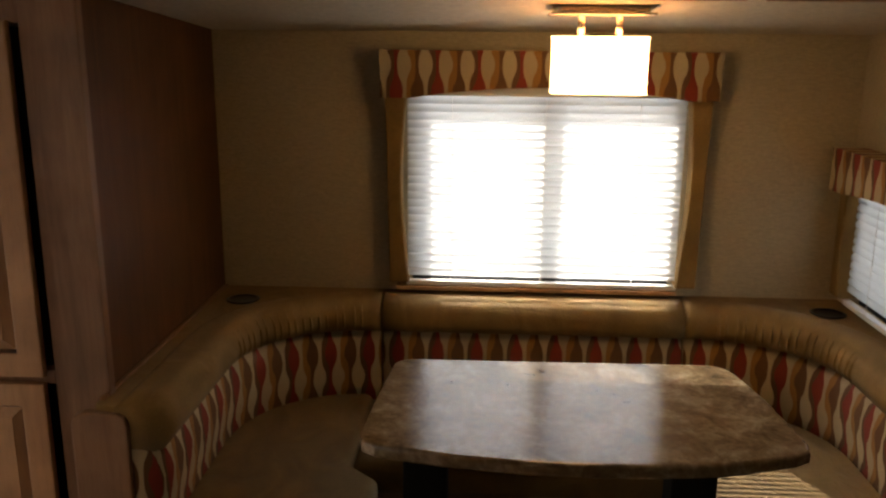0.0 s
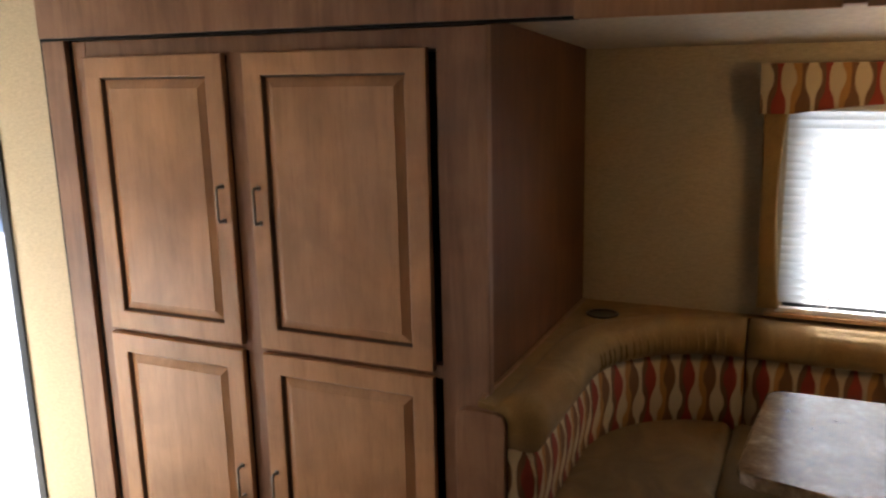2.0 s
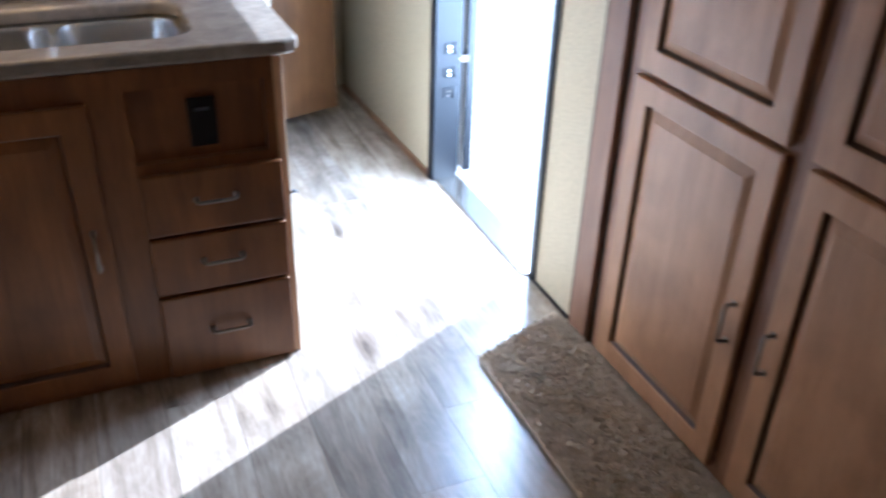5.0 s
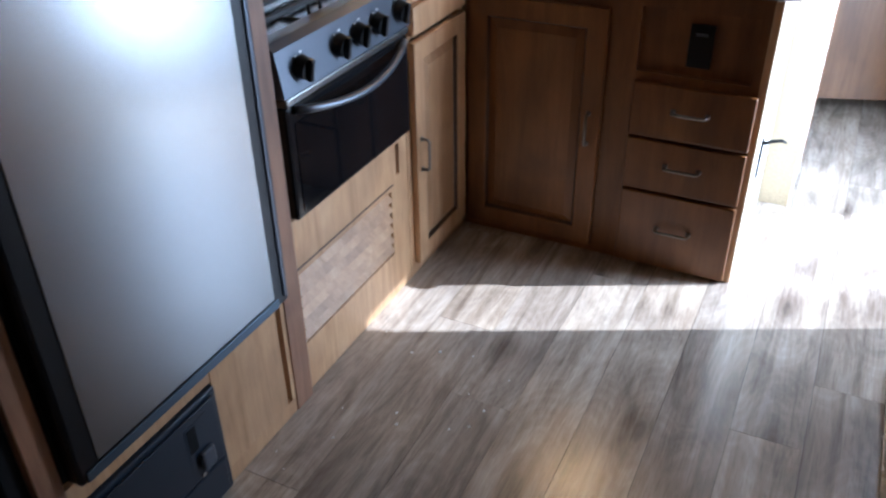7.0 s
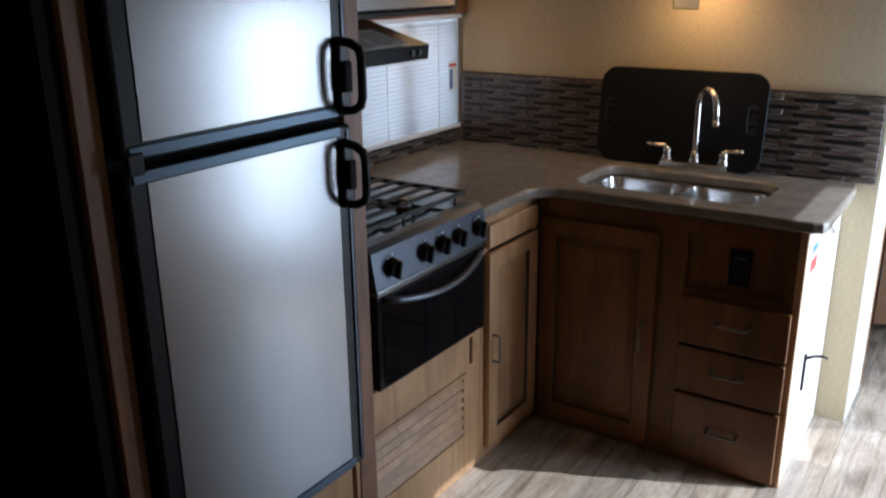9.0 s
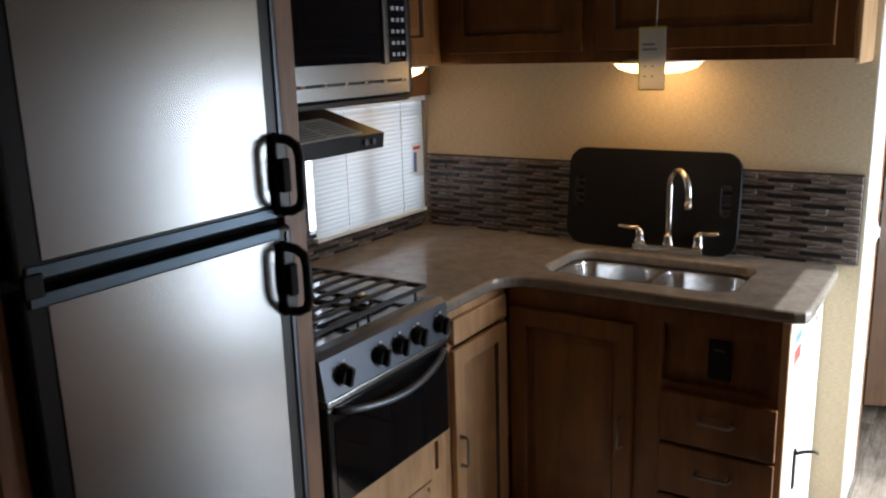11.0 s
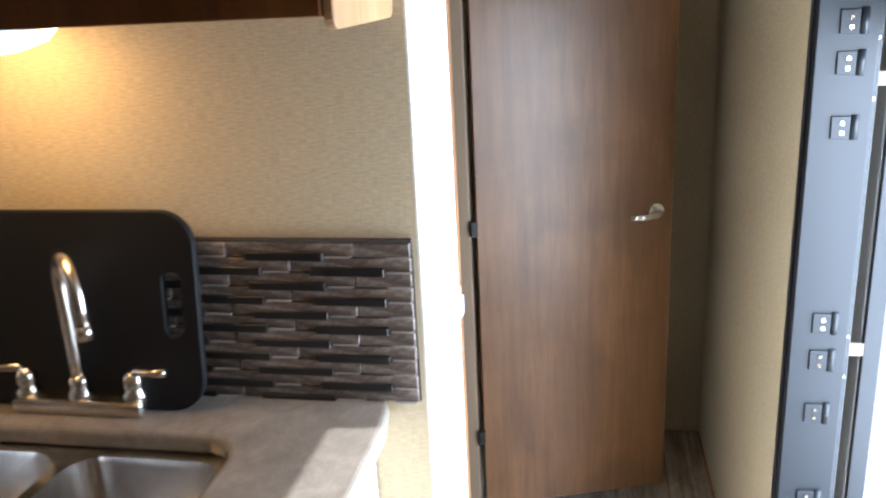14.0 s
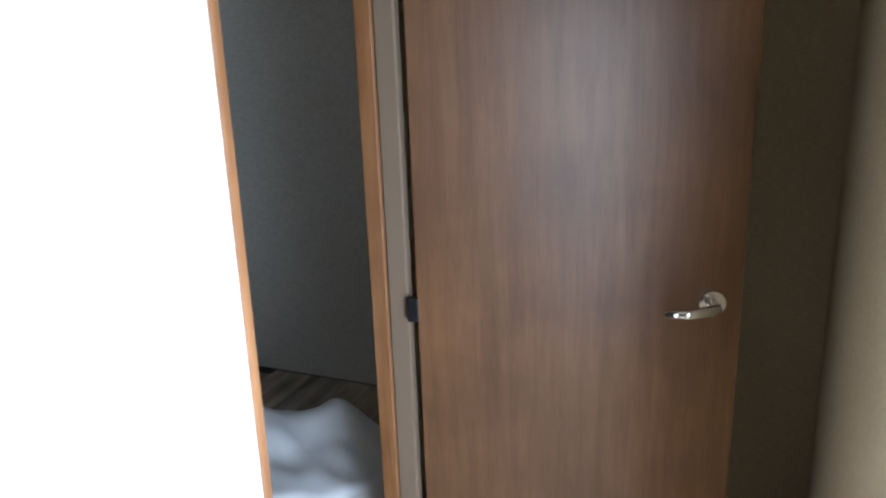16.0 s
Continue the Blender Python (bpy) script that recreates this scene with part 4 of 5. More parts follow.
def make_sink_base():
    s = thing("sink_cabinet", (0.3, 1.1, 0), "cherry-stained sink base cabinet with a door and three drawers", "cabinet")
    part("carcass", boxes((0.02, CF - 0.022, 0.69, 0.71, 0.002, 0.850), (0.02, CF - 0.03, 0.75, 1.53, 0.002, 0.03), (0.004, 0.02, 0.70, 1.552, 0.002, 0.850)), INNER_SHADE, s)
    part("end_panel", boxes((0.004, CF - 0.001, 1.553, 1.571, 0.002, 0.8505), bevel=0.002), POST, s, "papered end panel with edge trim, paled for doorway light")
    part("corner_trim", boxes((CF - 0.014, CF + 0.002, 1.551, 1.5735, 0.002, 0.850), bevel=0.003), LIGHT_WOOD, s, "pale wood corner strip")
    fr = boxes((CF - 0.022, CF - 0.0005, 0.70, 0.735, 0.002, 0.850), (CF - 0.022, CF - 0.0005, 1.125, 1.220, 0.002, 0.850), (CF - 0.022, CF - 0.0005, 1.527, 1.552, 0.002, 0.850),
               (CF - 0.022, CF - 0.001, 0.735, 1.125, 0.775, 0.850), (CF - 0.022, CF - 0.001, 0.735, 1.125, 0.002, 0.045),
               (CF - 0.022, CF - 0.001, 1.220, 1.527, 0.80, 0.850), (CF - 0.022, CF - 0.001, 1.220, 1.527, 0.585, 0.62), (CF - 0.022, CF - 0.001, 1.220, 1.527, 0.002, 0.02),
               (CF - 0.022, CF - 0.001, 1.220, 1.527, 0.425, 0.440), (CF - 0.022, CF - 0.001, 1.220, 1.527, 0.255, 0.270))
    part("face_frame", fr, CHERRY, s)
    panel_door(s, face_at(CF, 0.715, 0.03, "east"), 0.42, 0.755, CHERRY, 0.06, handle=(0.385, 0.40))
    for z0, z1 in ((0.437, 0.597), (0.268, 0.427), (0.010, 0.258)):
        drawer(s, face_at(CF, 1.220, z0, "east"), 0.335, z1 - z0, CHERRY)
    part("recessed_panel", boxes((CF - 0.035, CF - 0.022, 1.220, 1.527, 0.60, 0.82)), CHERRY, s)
    part("socket", boxes((CF - 0.0215, CF - 0.012, 1.350, 1.415, 0.645, 0.765), bevel=0.003), BLACK, s, "black switch plate")
    part("rocker", boxes((CF - 0.0118, CF - 0.007, 1.367, 1.398, 0.735, 0.742)), GREY_TRIM, s)
    # catch on the end panel
    h = thing("door_hold_back", (0.36, 1.57, 0.28), "black metal hold-back hook on the cabinet end", "hook")
    part("plate", boxes((0.355, 0.378, 1.572, 1.578, 0.265, 0.395), bevel=0.003), BLACK, h)
    part("arm", tube([(0.366, 1.577, 0.380), (0.366, 1.600, 0.392), (0.36, 1.625, 0.396), (0.352, 1.637, 0.388)], [0.006, 0.006, 0.005, 0.004], 8), BLACK, h, smooth=True)
    for z in (0.285, 0.345):
        part("screw", disc(pose(0.3665, 1.578, z, 0, 0, 180), 0.005, 0.003, 10), CHROME, h)
    l = thing("warning_label", (0.43, 1.557, 0.70), "white warning label with red and blue print", "label")
    part("sheet", boxes((0.37, 0.49, 1.5715, 1.5722, 0.66, 0.80)), PAPER, l)
    part("print_block", boxes((0.38, 0.48, 1.5722, 1.5726, 0.70, 0.745)), RED_INK, l)
    part("print_block", boxes((0.38, 0.48, 1.5722, 1.5726, 0.76, 0.79)), BLUE_INK, l)
    part("print_bar", boxes((0.38, 0.47, 1.5722, 1.5726, 0.672, 0.682), (0.38, 0.46, 1.5722, 1.5726, 0.687, 0.694)), INK, l)
    k = thing("coat_knob", (0.30, 1.56, 0.80), "small white knob on the cabinet end", "knob")
    part("stem", tube([(0.30, 1.571, 0.80), (0.30, 1.590, 0.80)], 0.006, 10), WHITE, k, smooth=True)
    part("head", tube([(0.30, 1.590, 0.80), (0.30, 1.605, 0.80)], 0.013, 14), WHITE, k, smooth=True)


make_sink_base()


def make_range_wall():
    n = thing("corner_cabinet", (0.77, 0.68, 0), "pale maple narrow cabinet beside the oven", "cabinet")
    part("face_frame", boxes((0.57, 0.60, SF - 0.022, SF - 0.001, 0.002, 0.850), (0.905, 0.940, SF - 0.022, SF - 0.001, 0.002, 0.850), (0.60, 0.905, SF - 0.022, SF - 0.0015, 0.742, 0.850), (0.60, 0.905, SF - 0.022, SF - 0.0015, 0.002, 0.05)), LIGHT_WOOD, n)
    part("carcass", boxes((0.925, 0.938, 0.02, SF - 0.022, 0.002, 0.850), (0.58, 0.925, 0.02, SF - 0.03, 0.002, 0.02)), INNER_SHADE, n)
    drawer(n, face_at(0.915, SF, 0.752, "north"), 0.325, 0.078, LIGHT_WOOD, False)
    panel_door(n, face_at(0.915, SF, 0.045, "north"), 0.325, 0.69, LIGHT_WOOD, 0.055, handle=(0.025, 0.36))
    # oven
    o = thing("range_cooker", (1.22, 0.4, 0.50), "black and grey three-burner gas range with oven", "cooker")
    x0, x1, yf = 0.945, 1.498, 0.700
    part("body", boxes((x0, x1, 0.06, yf - 0.03, 0.50, 0.885), bevel=0.003), BLACK, o)
    door = part("oven_door", boxes((x0 + 0.006, x1 - 0.004, yf - 0.028, yf + 0.012, 0.505, 0.775), bevel=0.008), ENAMEL, o, "black enamel oven door")
    part("window_panel", boxes((x0 + 0.03, x1 - 0.03, yf + 0.012, yf + 0.014, 0.52, 0.735)), GLASS_BLACK, door)
    part("door_trim", boxes((x0 + 0.006, x1 - 0.004, yf - 0.028, yf + 0.016, 0.777, 0.796), bevel=0.004), STAINLESS, door, "bright steel strip")
    pts = [(x0 + 0.035 + (x1 - x0 - 0.07) * i / 12, yf + 0.016 + 0.040 * math.sin(math.pi * i / 12) ** 0.7, 0.765 - 0.030 * math.sin(math.pi * i / 12)) for i in range(13)]
    part("handle", tube(pts, 0.010, 8), GREY_TRIM, door, "curved grey handle", smooth=True)
    # sloping control panel
    bm = bmesh.new()
    prof = [(yf - 0.03, 0.796), (yf + 0.018, 0.800), (yf + 0.002, 0.898), (yf - 0.015, 0.912), (yf - 0.05, 0.912)]
    a, b = [bm.verts.new((x0, y, z)) for y, z in prof], [bm.verts.new((x1, y, z)) for y, z in prof]
    for k in range(5):
        bm.faces.new((a[k], a[(k + 1) % 5], b[(k + 1) % 5], b[k]))
    bm.faces.new(a[::-1])
    bm.faces.new(b)
    cp = part("control_panel", bm, GREY_TRIM, o, "grey metal control panel")
    for x in (1.425, 1.275, 1.190, 1.105, 0.995):
        m = pose(x, yf + 0.0105, 0.848, 9.3, 0, 180)
        kn = part("knob", disc(m, 0.027, 0.022, 22, bevel=0.004), BLACK, cp, "black round control knob", smooth=False)
        part("grip", boxes((-0.006, 0.006, -0.034, -0.0215, -0.025, 0.025), bevel=0.002), BLACK, kn, m=m)
        part("mark", boxes((-0.003, 0.003, -0.0002, 0.0006, 0.031, 0.036), (-0.022, -0.014, -0.0006, 0.0006, 0.028, 0.030)), WHITE, cp, m=m)
    top = part("cooktop", slab(rrect(x0, x1, 0.05, yf - 0.045, 0.02), 0.885, 0.902, bevel=0.006), ENAMEL, o, "black enamel cooktop tray")
    part("back_ledge", boxes((x0, x1, 0.02, 0.06, 0.80, 0.925), bevel=0.005), BLACK, o)
    for cx, cy, r in ((1.365, 0.50, 0.042), (1.30, 0.22, 0.038), (1.08, 0.22, 0.038), (1.08, 0.50, 0.030)):
        bn = part("burner", lathe([(r, 0), (r, 0.006), (r * 0.8, 0.012), (r * 0.8, 0.018), (r * 0.6, 0.022)], (cx, cy, 0.902), 20), STAINLESS, top, smooth=True)
        part("cap", lathe([(r * 0.62, 0), (r * 0.62, 0.004), (r * 0.5, 0.007)], (cx, cy, 0.924), 20), NICKEL, bn, smooth=True)
    for gx0, gx1 in ((x0 + 0.012, 1.218), (1.224, x1 - 0.012)):
        g = part("grate", bmesh.new(), IRON, o)
        bm = bmesh.new()
        loop = [(gx0, 0.075, 0.938), (gx1, 0.075, 0.938), (gx1, 0.640, 0.938), (gx0, 0.640, 0.938), (gx0, 0.075, 0.938)]
        tube(loop, 0.0078, 6, bm, False)
        for i in range(1, 9):
            y = 0.075 + 0.565 * i / 9
            tube([(gx0, y, 0.938), (gx0 + 0.03, y, 0.944), (gx1 - 0.03, y, 0.944), (gx1, y, 0.938)], 0.0066, 6, bm)
        for x in (gx0 + 0.02, gx1 - 0.02):
            for y in (0.10, 0.62):
                tube([(x, y, 0.902), (x, y, 0.938)], 0.004, 6, bm)
        bm.transform(Matrix.Translation(-BASE[o]))
        bm.to_mesh(g.data)
        bm.free()
    # louvred panel below
    lp = thing("furnace_panel", (1.25, 0.68, 0), "pale maple louvred panel below the oven", "vent panel")
    plate = slab([(0.942, 0.002), (1.511, 0.002), (1.511, 0.498), (0.942, 0.498)], 0, 0.02, [[(1.040, 0.147), (1.490, 0.147), (1.490, 0.350), (1.040, 0.350)], [(0.988, 0.388), (1.006, 0.388), (1.006, 0.478), (0.988, 0.478)]], 0.0025, 2)
    part("panel", plate, LIGHT_WOOD, lp, "pale maple panel with a louvred opening and a slot", pose(0, SF, 0, 90))
    part("panel_groove", boxes((1.03, 1.50, SF - 0.001, SF + 0.0012, 0.366, 0.371)), GLAZE, lp)
    # dark sheet that paints the shade between the louvres
    part("backing", boxes((0.95, 1.515, 0.55, 0.56, 0.002, 0.49)), INNER_SHADE, lp)
    for i in range(6):
        z = 0.152 + i * 0.033
        part("slat", boxes((1.036, 1.494, -0.0035, 0.0035, -0.0118, 0.0118), bevel=0.001), LIGHT_WOOD, lp, m=Matrix.Translation((0, SF - 0.006, z + 0.014)) @ pose(0, 0, 0, 32))
    # fridge and its cabinet
    c = thing("fridge_cabinet", (1.9, 0.4, 0), "maple-framed cabinet round the fridge", "cabinet")
    part("stile", boxes((1.512, 1.578, 0.655, 0.705, 0.002, 2.015), bevel=0.002), FRAME_WOOD, c)
    part("side", boxes((1.512, 1.530, 0.02, 0.655, 0.002, 2.015)), LIGHT_WOOD, c)
    part("stile", boxes((2.215, 2.262, 0.655, 0.705, 0.002, 2.015), bevel=0.002), FRAME_WOOD, c)
    part("lower_panel", boxes((1.610, 1.84, 0.66, 0.702, 0.045, 0.355), bevel=0.001), LIGHT_WOOD, c, "pale maple panel beside a dark slot")
    part("lower_stile", boxes((1.578, 1.592, 0.66, 0.702, 0.046, 0.355)), LIGHT_WOOD, c)
    part("bottom_rail", boxes((1.578, 2.215, 0.66, 0.7015, 0.002, 0.0445)), LIGHT_WOOD, c)
    part("upper_rail", boxes((1.842, 2.215, 0.66, 0.7015, 0.305, 0.355)), LIGHT_WOOD, c)
    part("backing", boxes((1.578, 2.215, 0.60, 0.61, 0.002, 0.36)), BLACK_MATT, c)
    part("top_panel", boxes((1.578, 2.215, 0.66, 0.703, 1.762, 2.015)), LIGHT_WOOD, c)
    v = thing("heater_panel", (2.02, 0.69, 0.05), "black plastic appliance panel below the fridge", "panel")
    part("face", boxes((1.843, 2.213, 0.66, 0.712, 0.004, 0.303), bevel=0.006), NAVY, v)
    part("raised_field", boxes((1.858, 2.200, 0.712, 0.7185, 0.118, 0.288), bevel=0.003), NAVY, v)
    part("recess", boxes((1.885, 1.955, 0.7187, 0.7195, 0.135, 0.27)), NAVY, v)
    part("recess_slot", boxes((1.925, 1.95, 0.7196, 0.7202, 0.20, 0.262)), BLACK_MATT, v)
    part("latch", boxes((1.893, 1.932, 0.7196, 0.733, 0.140, 0.188), bevel=0.005), GREY_TRIM, v, "grey plastic latch")
    part("screw", disc(pose(1.93, 0.7196, 0.128, 0, 0, 180), 0.006, 0.004, 12), CHROME, v)
    part("lower_field", boxes((1.858, 2.200, 0.712, 0.7165, 0.015, 0.108), bevel=0.003), NAVY, v)
    f = thing("fridge", (1.9, 0.4, 0.36), "two-door stainless fridge with black frame and handles", "fridge")
    part("body", boxes((1.58, 2.213, 0.08, 0.690, 0.358, 1.760)), BLACK_MATT, f)
    for z0, z1, hz in ((0.385, 1.240, (1.066, 1.212)), (1.290, 1.735, (1.285, 1.440))):
        d = part("fridge_door", boxes((1.590, 2.203, 0.692, 0.735, z0 - 0.02, z1 + 0.012), bevel=0.008), BLACK, f, "black door frame")
        part("steel_panel", boxes((1.645, 2.160, 0.7352, 0.7375, z0 + 0.012, z1 - 0.012), bevel=0.001), STAINLESS, d, "brushed stainless panel")
        for za in (z0 - 0.016, z1 - 0.0115):
            part("edge_band", boxes((1.632, 2.190, 0.7352, 0.7392, za, za + 0.0225), bevel=0.002), BAND, d, "blue-grey metal edge band")
        part("edge_strip", boxes((1.604, 1.612, 0.735, 0.7395, z0, z1)), GREY_TRIM, d)
        pts = [(1.622, 0.733, hz[0]), (1.622, 0.772, hz[0] + 0.004), (1.622, 0.794, hz[0] + 0.016), (1.622, 0.800, hz[0] + 0.036), (1.622, 0.800, hz[1] - 0.036), (1.622, 0.794, hz[1] - 0.016), (1.622, 0.772, hz[1] - 0.004), (1.622, 0.733, hz[1])]
        h = part("handle", tube(pts, 0.0105, 10), BLACK, d, "black loop handle", smooth=True)
        part("handle_plate", boxes((1.602, 1.642, 0.734, 0.752, hz[0] - 0.006, hz[1] + 0.006), bevel=0.007), BLACK, h)
        part("latch_button", boxes((1.610, 1.634, 0.752, 0.764, (hz[0] + hz[1]) / 2 - 0.035, (hz[0] + hz[1]) / 2 + 0.035), bevel=0.004), BLACK_MATT, h)
    part("hinge", boxes((2.165, 2.20, 0.735, 0.745, 1.245, 1.285), bevel=0.003), BLACK, f)
    # Cabinet is guessed; its black base stands in for an unlit corner.
    e = thing("dark_side_cabinet", (3.4, 0.4, 0), "guessed tall cabinet beside the fridge, black in place of shade", "cabinet")
    part("front", boxes((2.264, 3.60, 0.02, 0.30, 0.002, 2.015), bevel=0.003), BLACK_MATT, e)
    part("side_strip", boxes((2.264, 2.30, 0.30, 0.69, 0.002, 2.015)), BLACK_MATT, e)
    # microwave and hood
    m = thing("microwave", (1.2, 0.35, 1.48), "built-in stainless microwave with black glass door", "microwave")
    xa, xb = 0.905, 1.508
    part("body", boxes((xa + 0.03, xb, 0.03, 0.57, 1.484, 1.88), bevel=0.004), BLACK, m)
    part("trim_kit", slab(rrect(xa, xb, 1.470, 1.90, 0.03), 0.0, 0.02, [rrect(xa + 0.018, xb - 0.002, 1.486, 1.88, 0.02)], 0.004), BLACK, m, "black rounded trim frame", pose(0, 0.59, 0, 90))
    part("steel_front", boxes((xa + 0.020, xb - 0.004, 0.57, 0.593, 1.488, 1.878), bevel=0.004), STAINLESS, m)
    part("door_glass", boxes((1.055, xb - 0.02, 0.593, 0.598, 1.575, 1.86), bevel=0.002), GLASS_BLACK, m)
    part("keypad", boxes((xa + 0.035, 1.02, 0.593, 0.597, 1.575, 1.86), bevel=0.002), GLASS_BLACK, m)
    part("door_edge", boxes((1.028, 1.048, 0.593, 0.603, 1.57, 1.865), bevel=0.004), STAINLESS, m)
    for r in range(5):
        for q in range(3):
            part("key", boxes((xa + 0.045 + q * 0.022, xa + 0.058 + q * 0.022, 0.597, 0.598, 1.59 + r * 0.03, 1.60 + r * 0.03)), INK, m)
    part("vent_slot", boxes((xa + 0.04, xb - 0.02, 0.5925, 0.5936, 1.523, 1.530)), BLACK, m)
    for q in range(7):
        part("vent_stud", boxes((0.955 + q * 0.082, 0.969 + q * 0.082, 0.593, 0.5975, 1.521, 1.531), bevel=0.002), CHROME, m)
    h = thing("range_hood", (1.2, 0.3, 1.33), "black range hood with a paper sheet on top", "range hood")
    bm = bmesh.new()
    prof = [(0.02, 1.345), (0.505, 1.335), (0.510, 1.378), (0.26, 1.450), (0.02, 1.468)]
    a, b = [bm.verts.new((0.945, y, z)) for y, z in prof], [bm.verts.new((1.508, y, z)) for y, z in prof]
    for k in range(5):
        bm.faces.new((a[k], a[(k + 1) % 5], b[(k + 1) % 5], b[k]))
    bm.faces.new(a[::-1])
    bm.faces.new(b)
    part("canopy", bm, BLACK, h)
    for x in (1.00, 1.035):
        part("button", disc(pose(x, 0.5105, 1.358, 0, 0, 180), 0.009, 0.006, 14), GREY_TRIM, h)
    pp = thing("instruction_sheet", (1.15, 0.4, 1.42), "white printed instruction sheet lying on the hood", "paper")
    sm = Matrix.Translation((1.03, 0.500, 1.3835)) @ pose(0, 0, 0, -16.2, 0, 6)
    part("sheet", boxes((0.0, 0.30, -0.14, 0.0, 0.0, 0.0012)), PAPER, pp, m=sm)
    for i in range(7):
        part("print_bar", boxes((0.02, 0.14 if i % 3 else 0.12, -0.018 - i * 0.016, -0.012 - i * 0.016, 0.0013, 0.0017), (0.16, 0.28, -0.018 - i * 0.016, -0.012 - i * 0.016, 0.0013, 0.0017)), INK, pp, m=sm)


make_range_wall()


def make_uppers():
    u = thing("wall_cabinet", (0.15, 0.9, 1.55), "cherry-stained wall cabinet above the sink", "cabinet")
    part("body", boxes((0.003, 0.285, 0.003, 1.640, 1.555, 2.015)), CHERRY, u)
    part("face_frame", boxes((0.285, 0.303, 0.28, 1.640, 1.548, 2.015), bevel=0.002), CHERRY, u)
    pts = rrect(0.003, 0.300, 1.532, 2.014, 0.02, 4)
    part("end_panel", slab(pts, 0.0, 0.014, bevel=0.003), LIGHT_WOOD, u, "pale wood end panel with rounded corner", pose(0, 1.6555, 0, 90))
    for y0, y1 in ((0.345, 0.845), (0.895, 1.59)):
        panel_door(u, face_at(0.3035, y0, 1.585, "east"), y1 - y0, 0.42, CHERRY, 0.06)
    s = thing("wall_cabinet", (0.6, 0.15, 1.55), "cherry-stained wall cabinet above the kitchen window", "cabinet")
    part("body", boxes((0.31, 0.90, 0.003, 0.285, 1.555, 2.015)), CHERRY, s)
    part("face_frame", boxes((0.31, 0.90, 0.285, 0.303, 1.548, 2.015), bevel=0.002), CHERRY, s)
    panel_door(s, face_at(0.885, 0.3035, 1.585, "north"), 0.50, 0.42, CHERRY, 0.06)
    for cx, cy, cz, r, lab in ((0.17, 1.045, 1.542, 0.150, "lit round dome light under the sink cabinet"), (0.42, 0.175, 1.542, 0.118, "lit round dome light over the kitchen window")):
        l = thing("dome_light", (cx, cy, cz), lab, "light", "under-cabinet dome lights")
        part("base", lathe([(r, 0), (r, 0.008), (r - 0.01, 0.012)], (cx, cy, cz), 28), WHITE, l, smooth=True)
        part("lens", lathe([(0.02, -0.036), (r * 0.55, -0.031), (r * 0.82, -0.018), (r - 0.01, 0.0)], (cx, cy, cz - 0.0005), 28), DOME, l, "glowing warm lens", smooth=True)
    t = thing("paper_tag", (0.34, 1.08, 1.46), "white paper tag with a yellow edge hanging on the cabinet", "tag")
    tm = face_at(0.338, 1.042, 1.462, "east")
    part("sheet", boxes((0, 0.085, -0.0008, 0, 0, 0.19)), THIN_PAPER, t, m=tm)
    part("edge_band", boxes((0, 0.085, -0.0012, -0.0008, 0.183, 0.19), (0, 0.004, -0.0012, -0.0008, 0, 0.183), (0, 0.085, -0.0012, -0.0008, 0, 0.004)), YELLOW_INK, t, m=tm)
    for bar in ((0.018, 0.024, -0.0012, -0.0008, 0.04, 0.046), (0.042, 0.048, -0.0012, -0.0008, 0.04, 0.046), (0.018, 0.024, -0.0012, -0.0008, 0.07, 0.076), (0.042, 0.048, -0.0012, -0.0008, 0.07, 0.076), (0.012, 0.058, -0.0012, -0.0008, 0.12, 0.126), (0.012, 0.05, -0.0012, -0.0008, 0.135, 0.141)):
        part("print_bar", boxes(bar), INK, t, m=tm)
    part("string", tube([(0.338, 1.096, 1.652), (0.337, 1.098, 1.75)], 0.001, 5), PAPER, t)
    va = thing("window_valance", (0.38, 0.05, 1.42), "cherry-stained wood valance above the kitchen blind", "valance")
    part("board", boxes((0.03, 0.76, 0.045, 0.065, 1.425, 1.553), bevel=0.003), CHERRY, va)
    part("return", boxes((0.03, 0.05, 0.003, 0.045, 1.425, 1.553), (0.74, 0.76, 0.003, 0.045, 1.425, 1.553)), CHERRY, va)


make_uppers()
cb = thing("corner_bead", (0.015, 0.015, 0.9), "thin beige bead in the kitchen wall corner", "trim", kind="structure")
part("bead_strip", boxes((0.0005, 0.020, 0.0145, 0.024, CT + 0.001, 1.546), bevel=0.003), JAMB, cb)
window("window_3", face_at(0.04, -0.002, 0.955, "north") @ pose(-0.704, 0, 0), 0.704, 0.475, "kitchen window behind a white blind")
blind("window_blind", face_at(0.722, 0.024, 1.435, "north"), 0.688, 0.482, 0.0165, "white mini-blind lowered over the kitchen window")
st = thing("window_sticker", (0.12, 0.04, 1.2), "small white sticker with red and blue print on the blind", "sticker")
part("sheet", boxes((0.085, 0.145, 0.0475, 0.0485, 1.115, 1.235)), PAPER, st)
part("print_block", boxes((0.090, 0.140, 0.0485, 0.0492, 1.215, 1.228)), RED_INK, st)
part("print_bar", boxes((0.118, 0.138, 0.0485, 0.0492, 1.125, 1.205)), BLUE_INK, st)

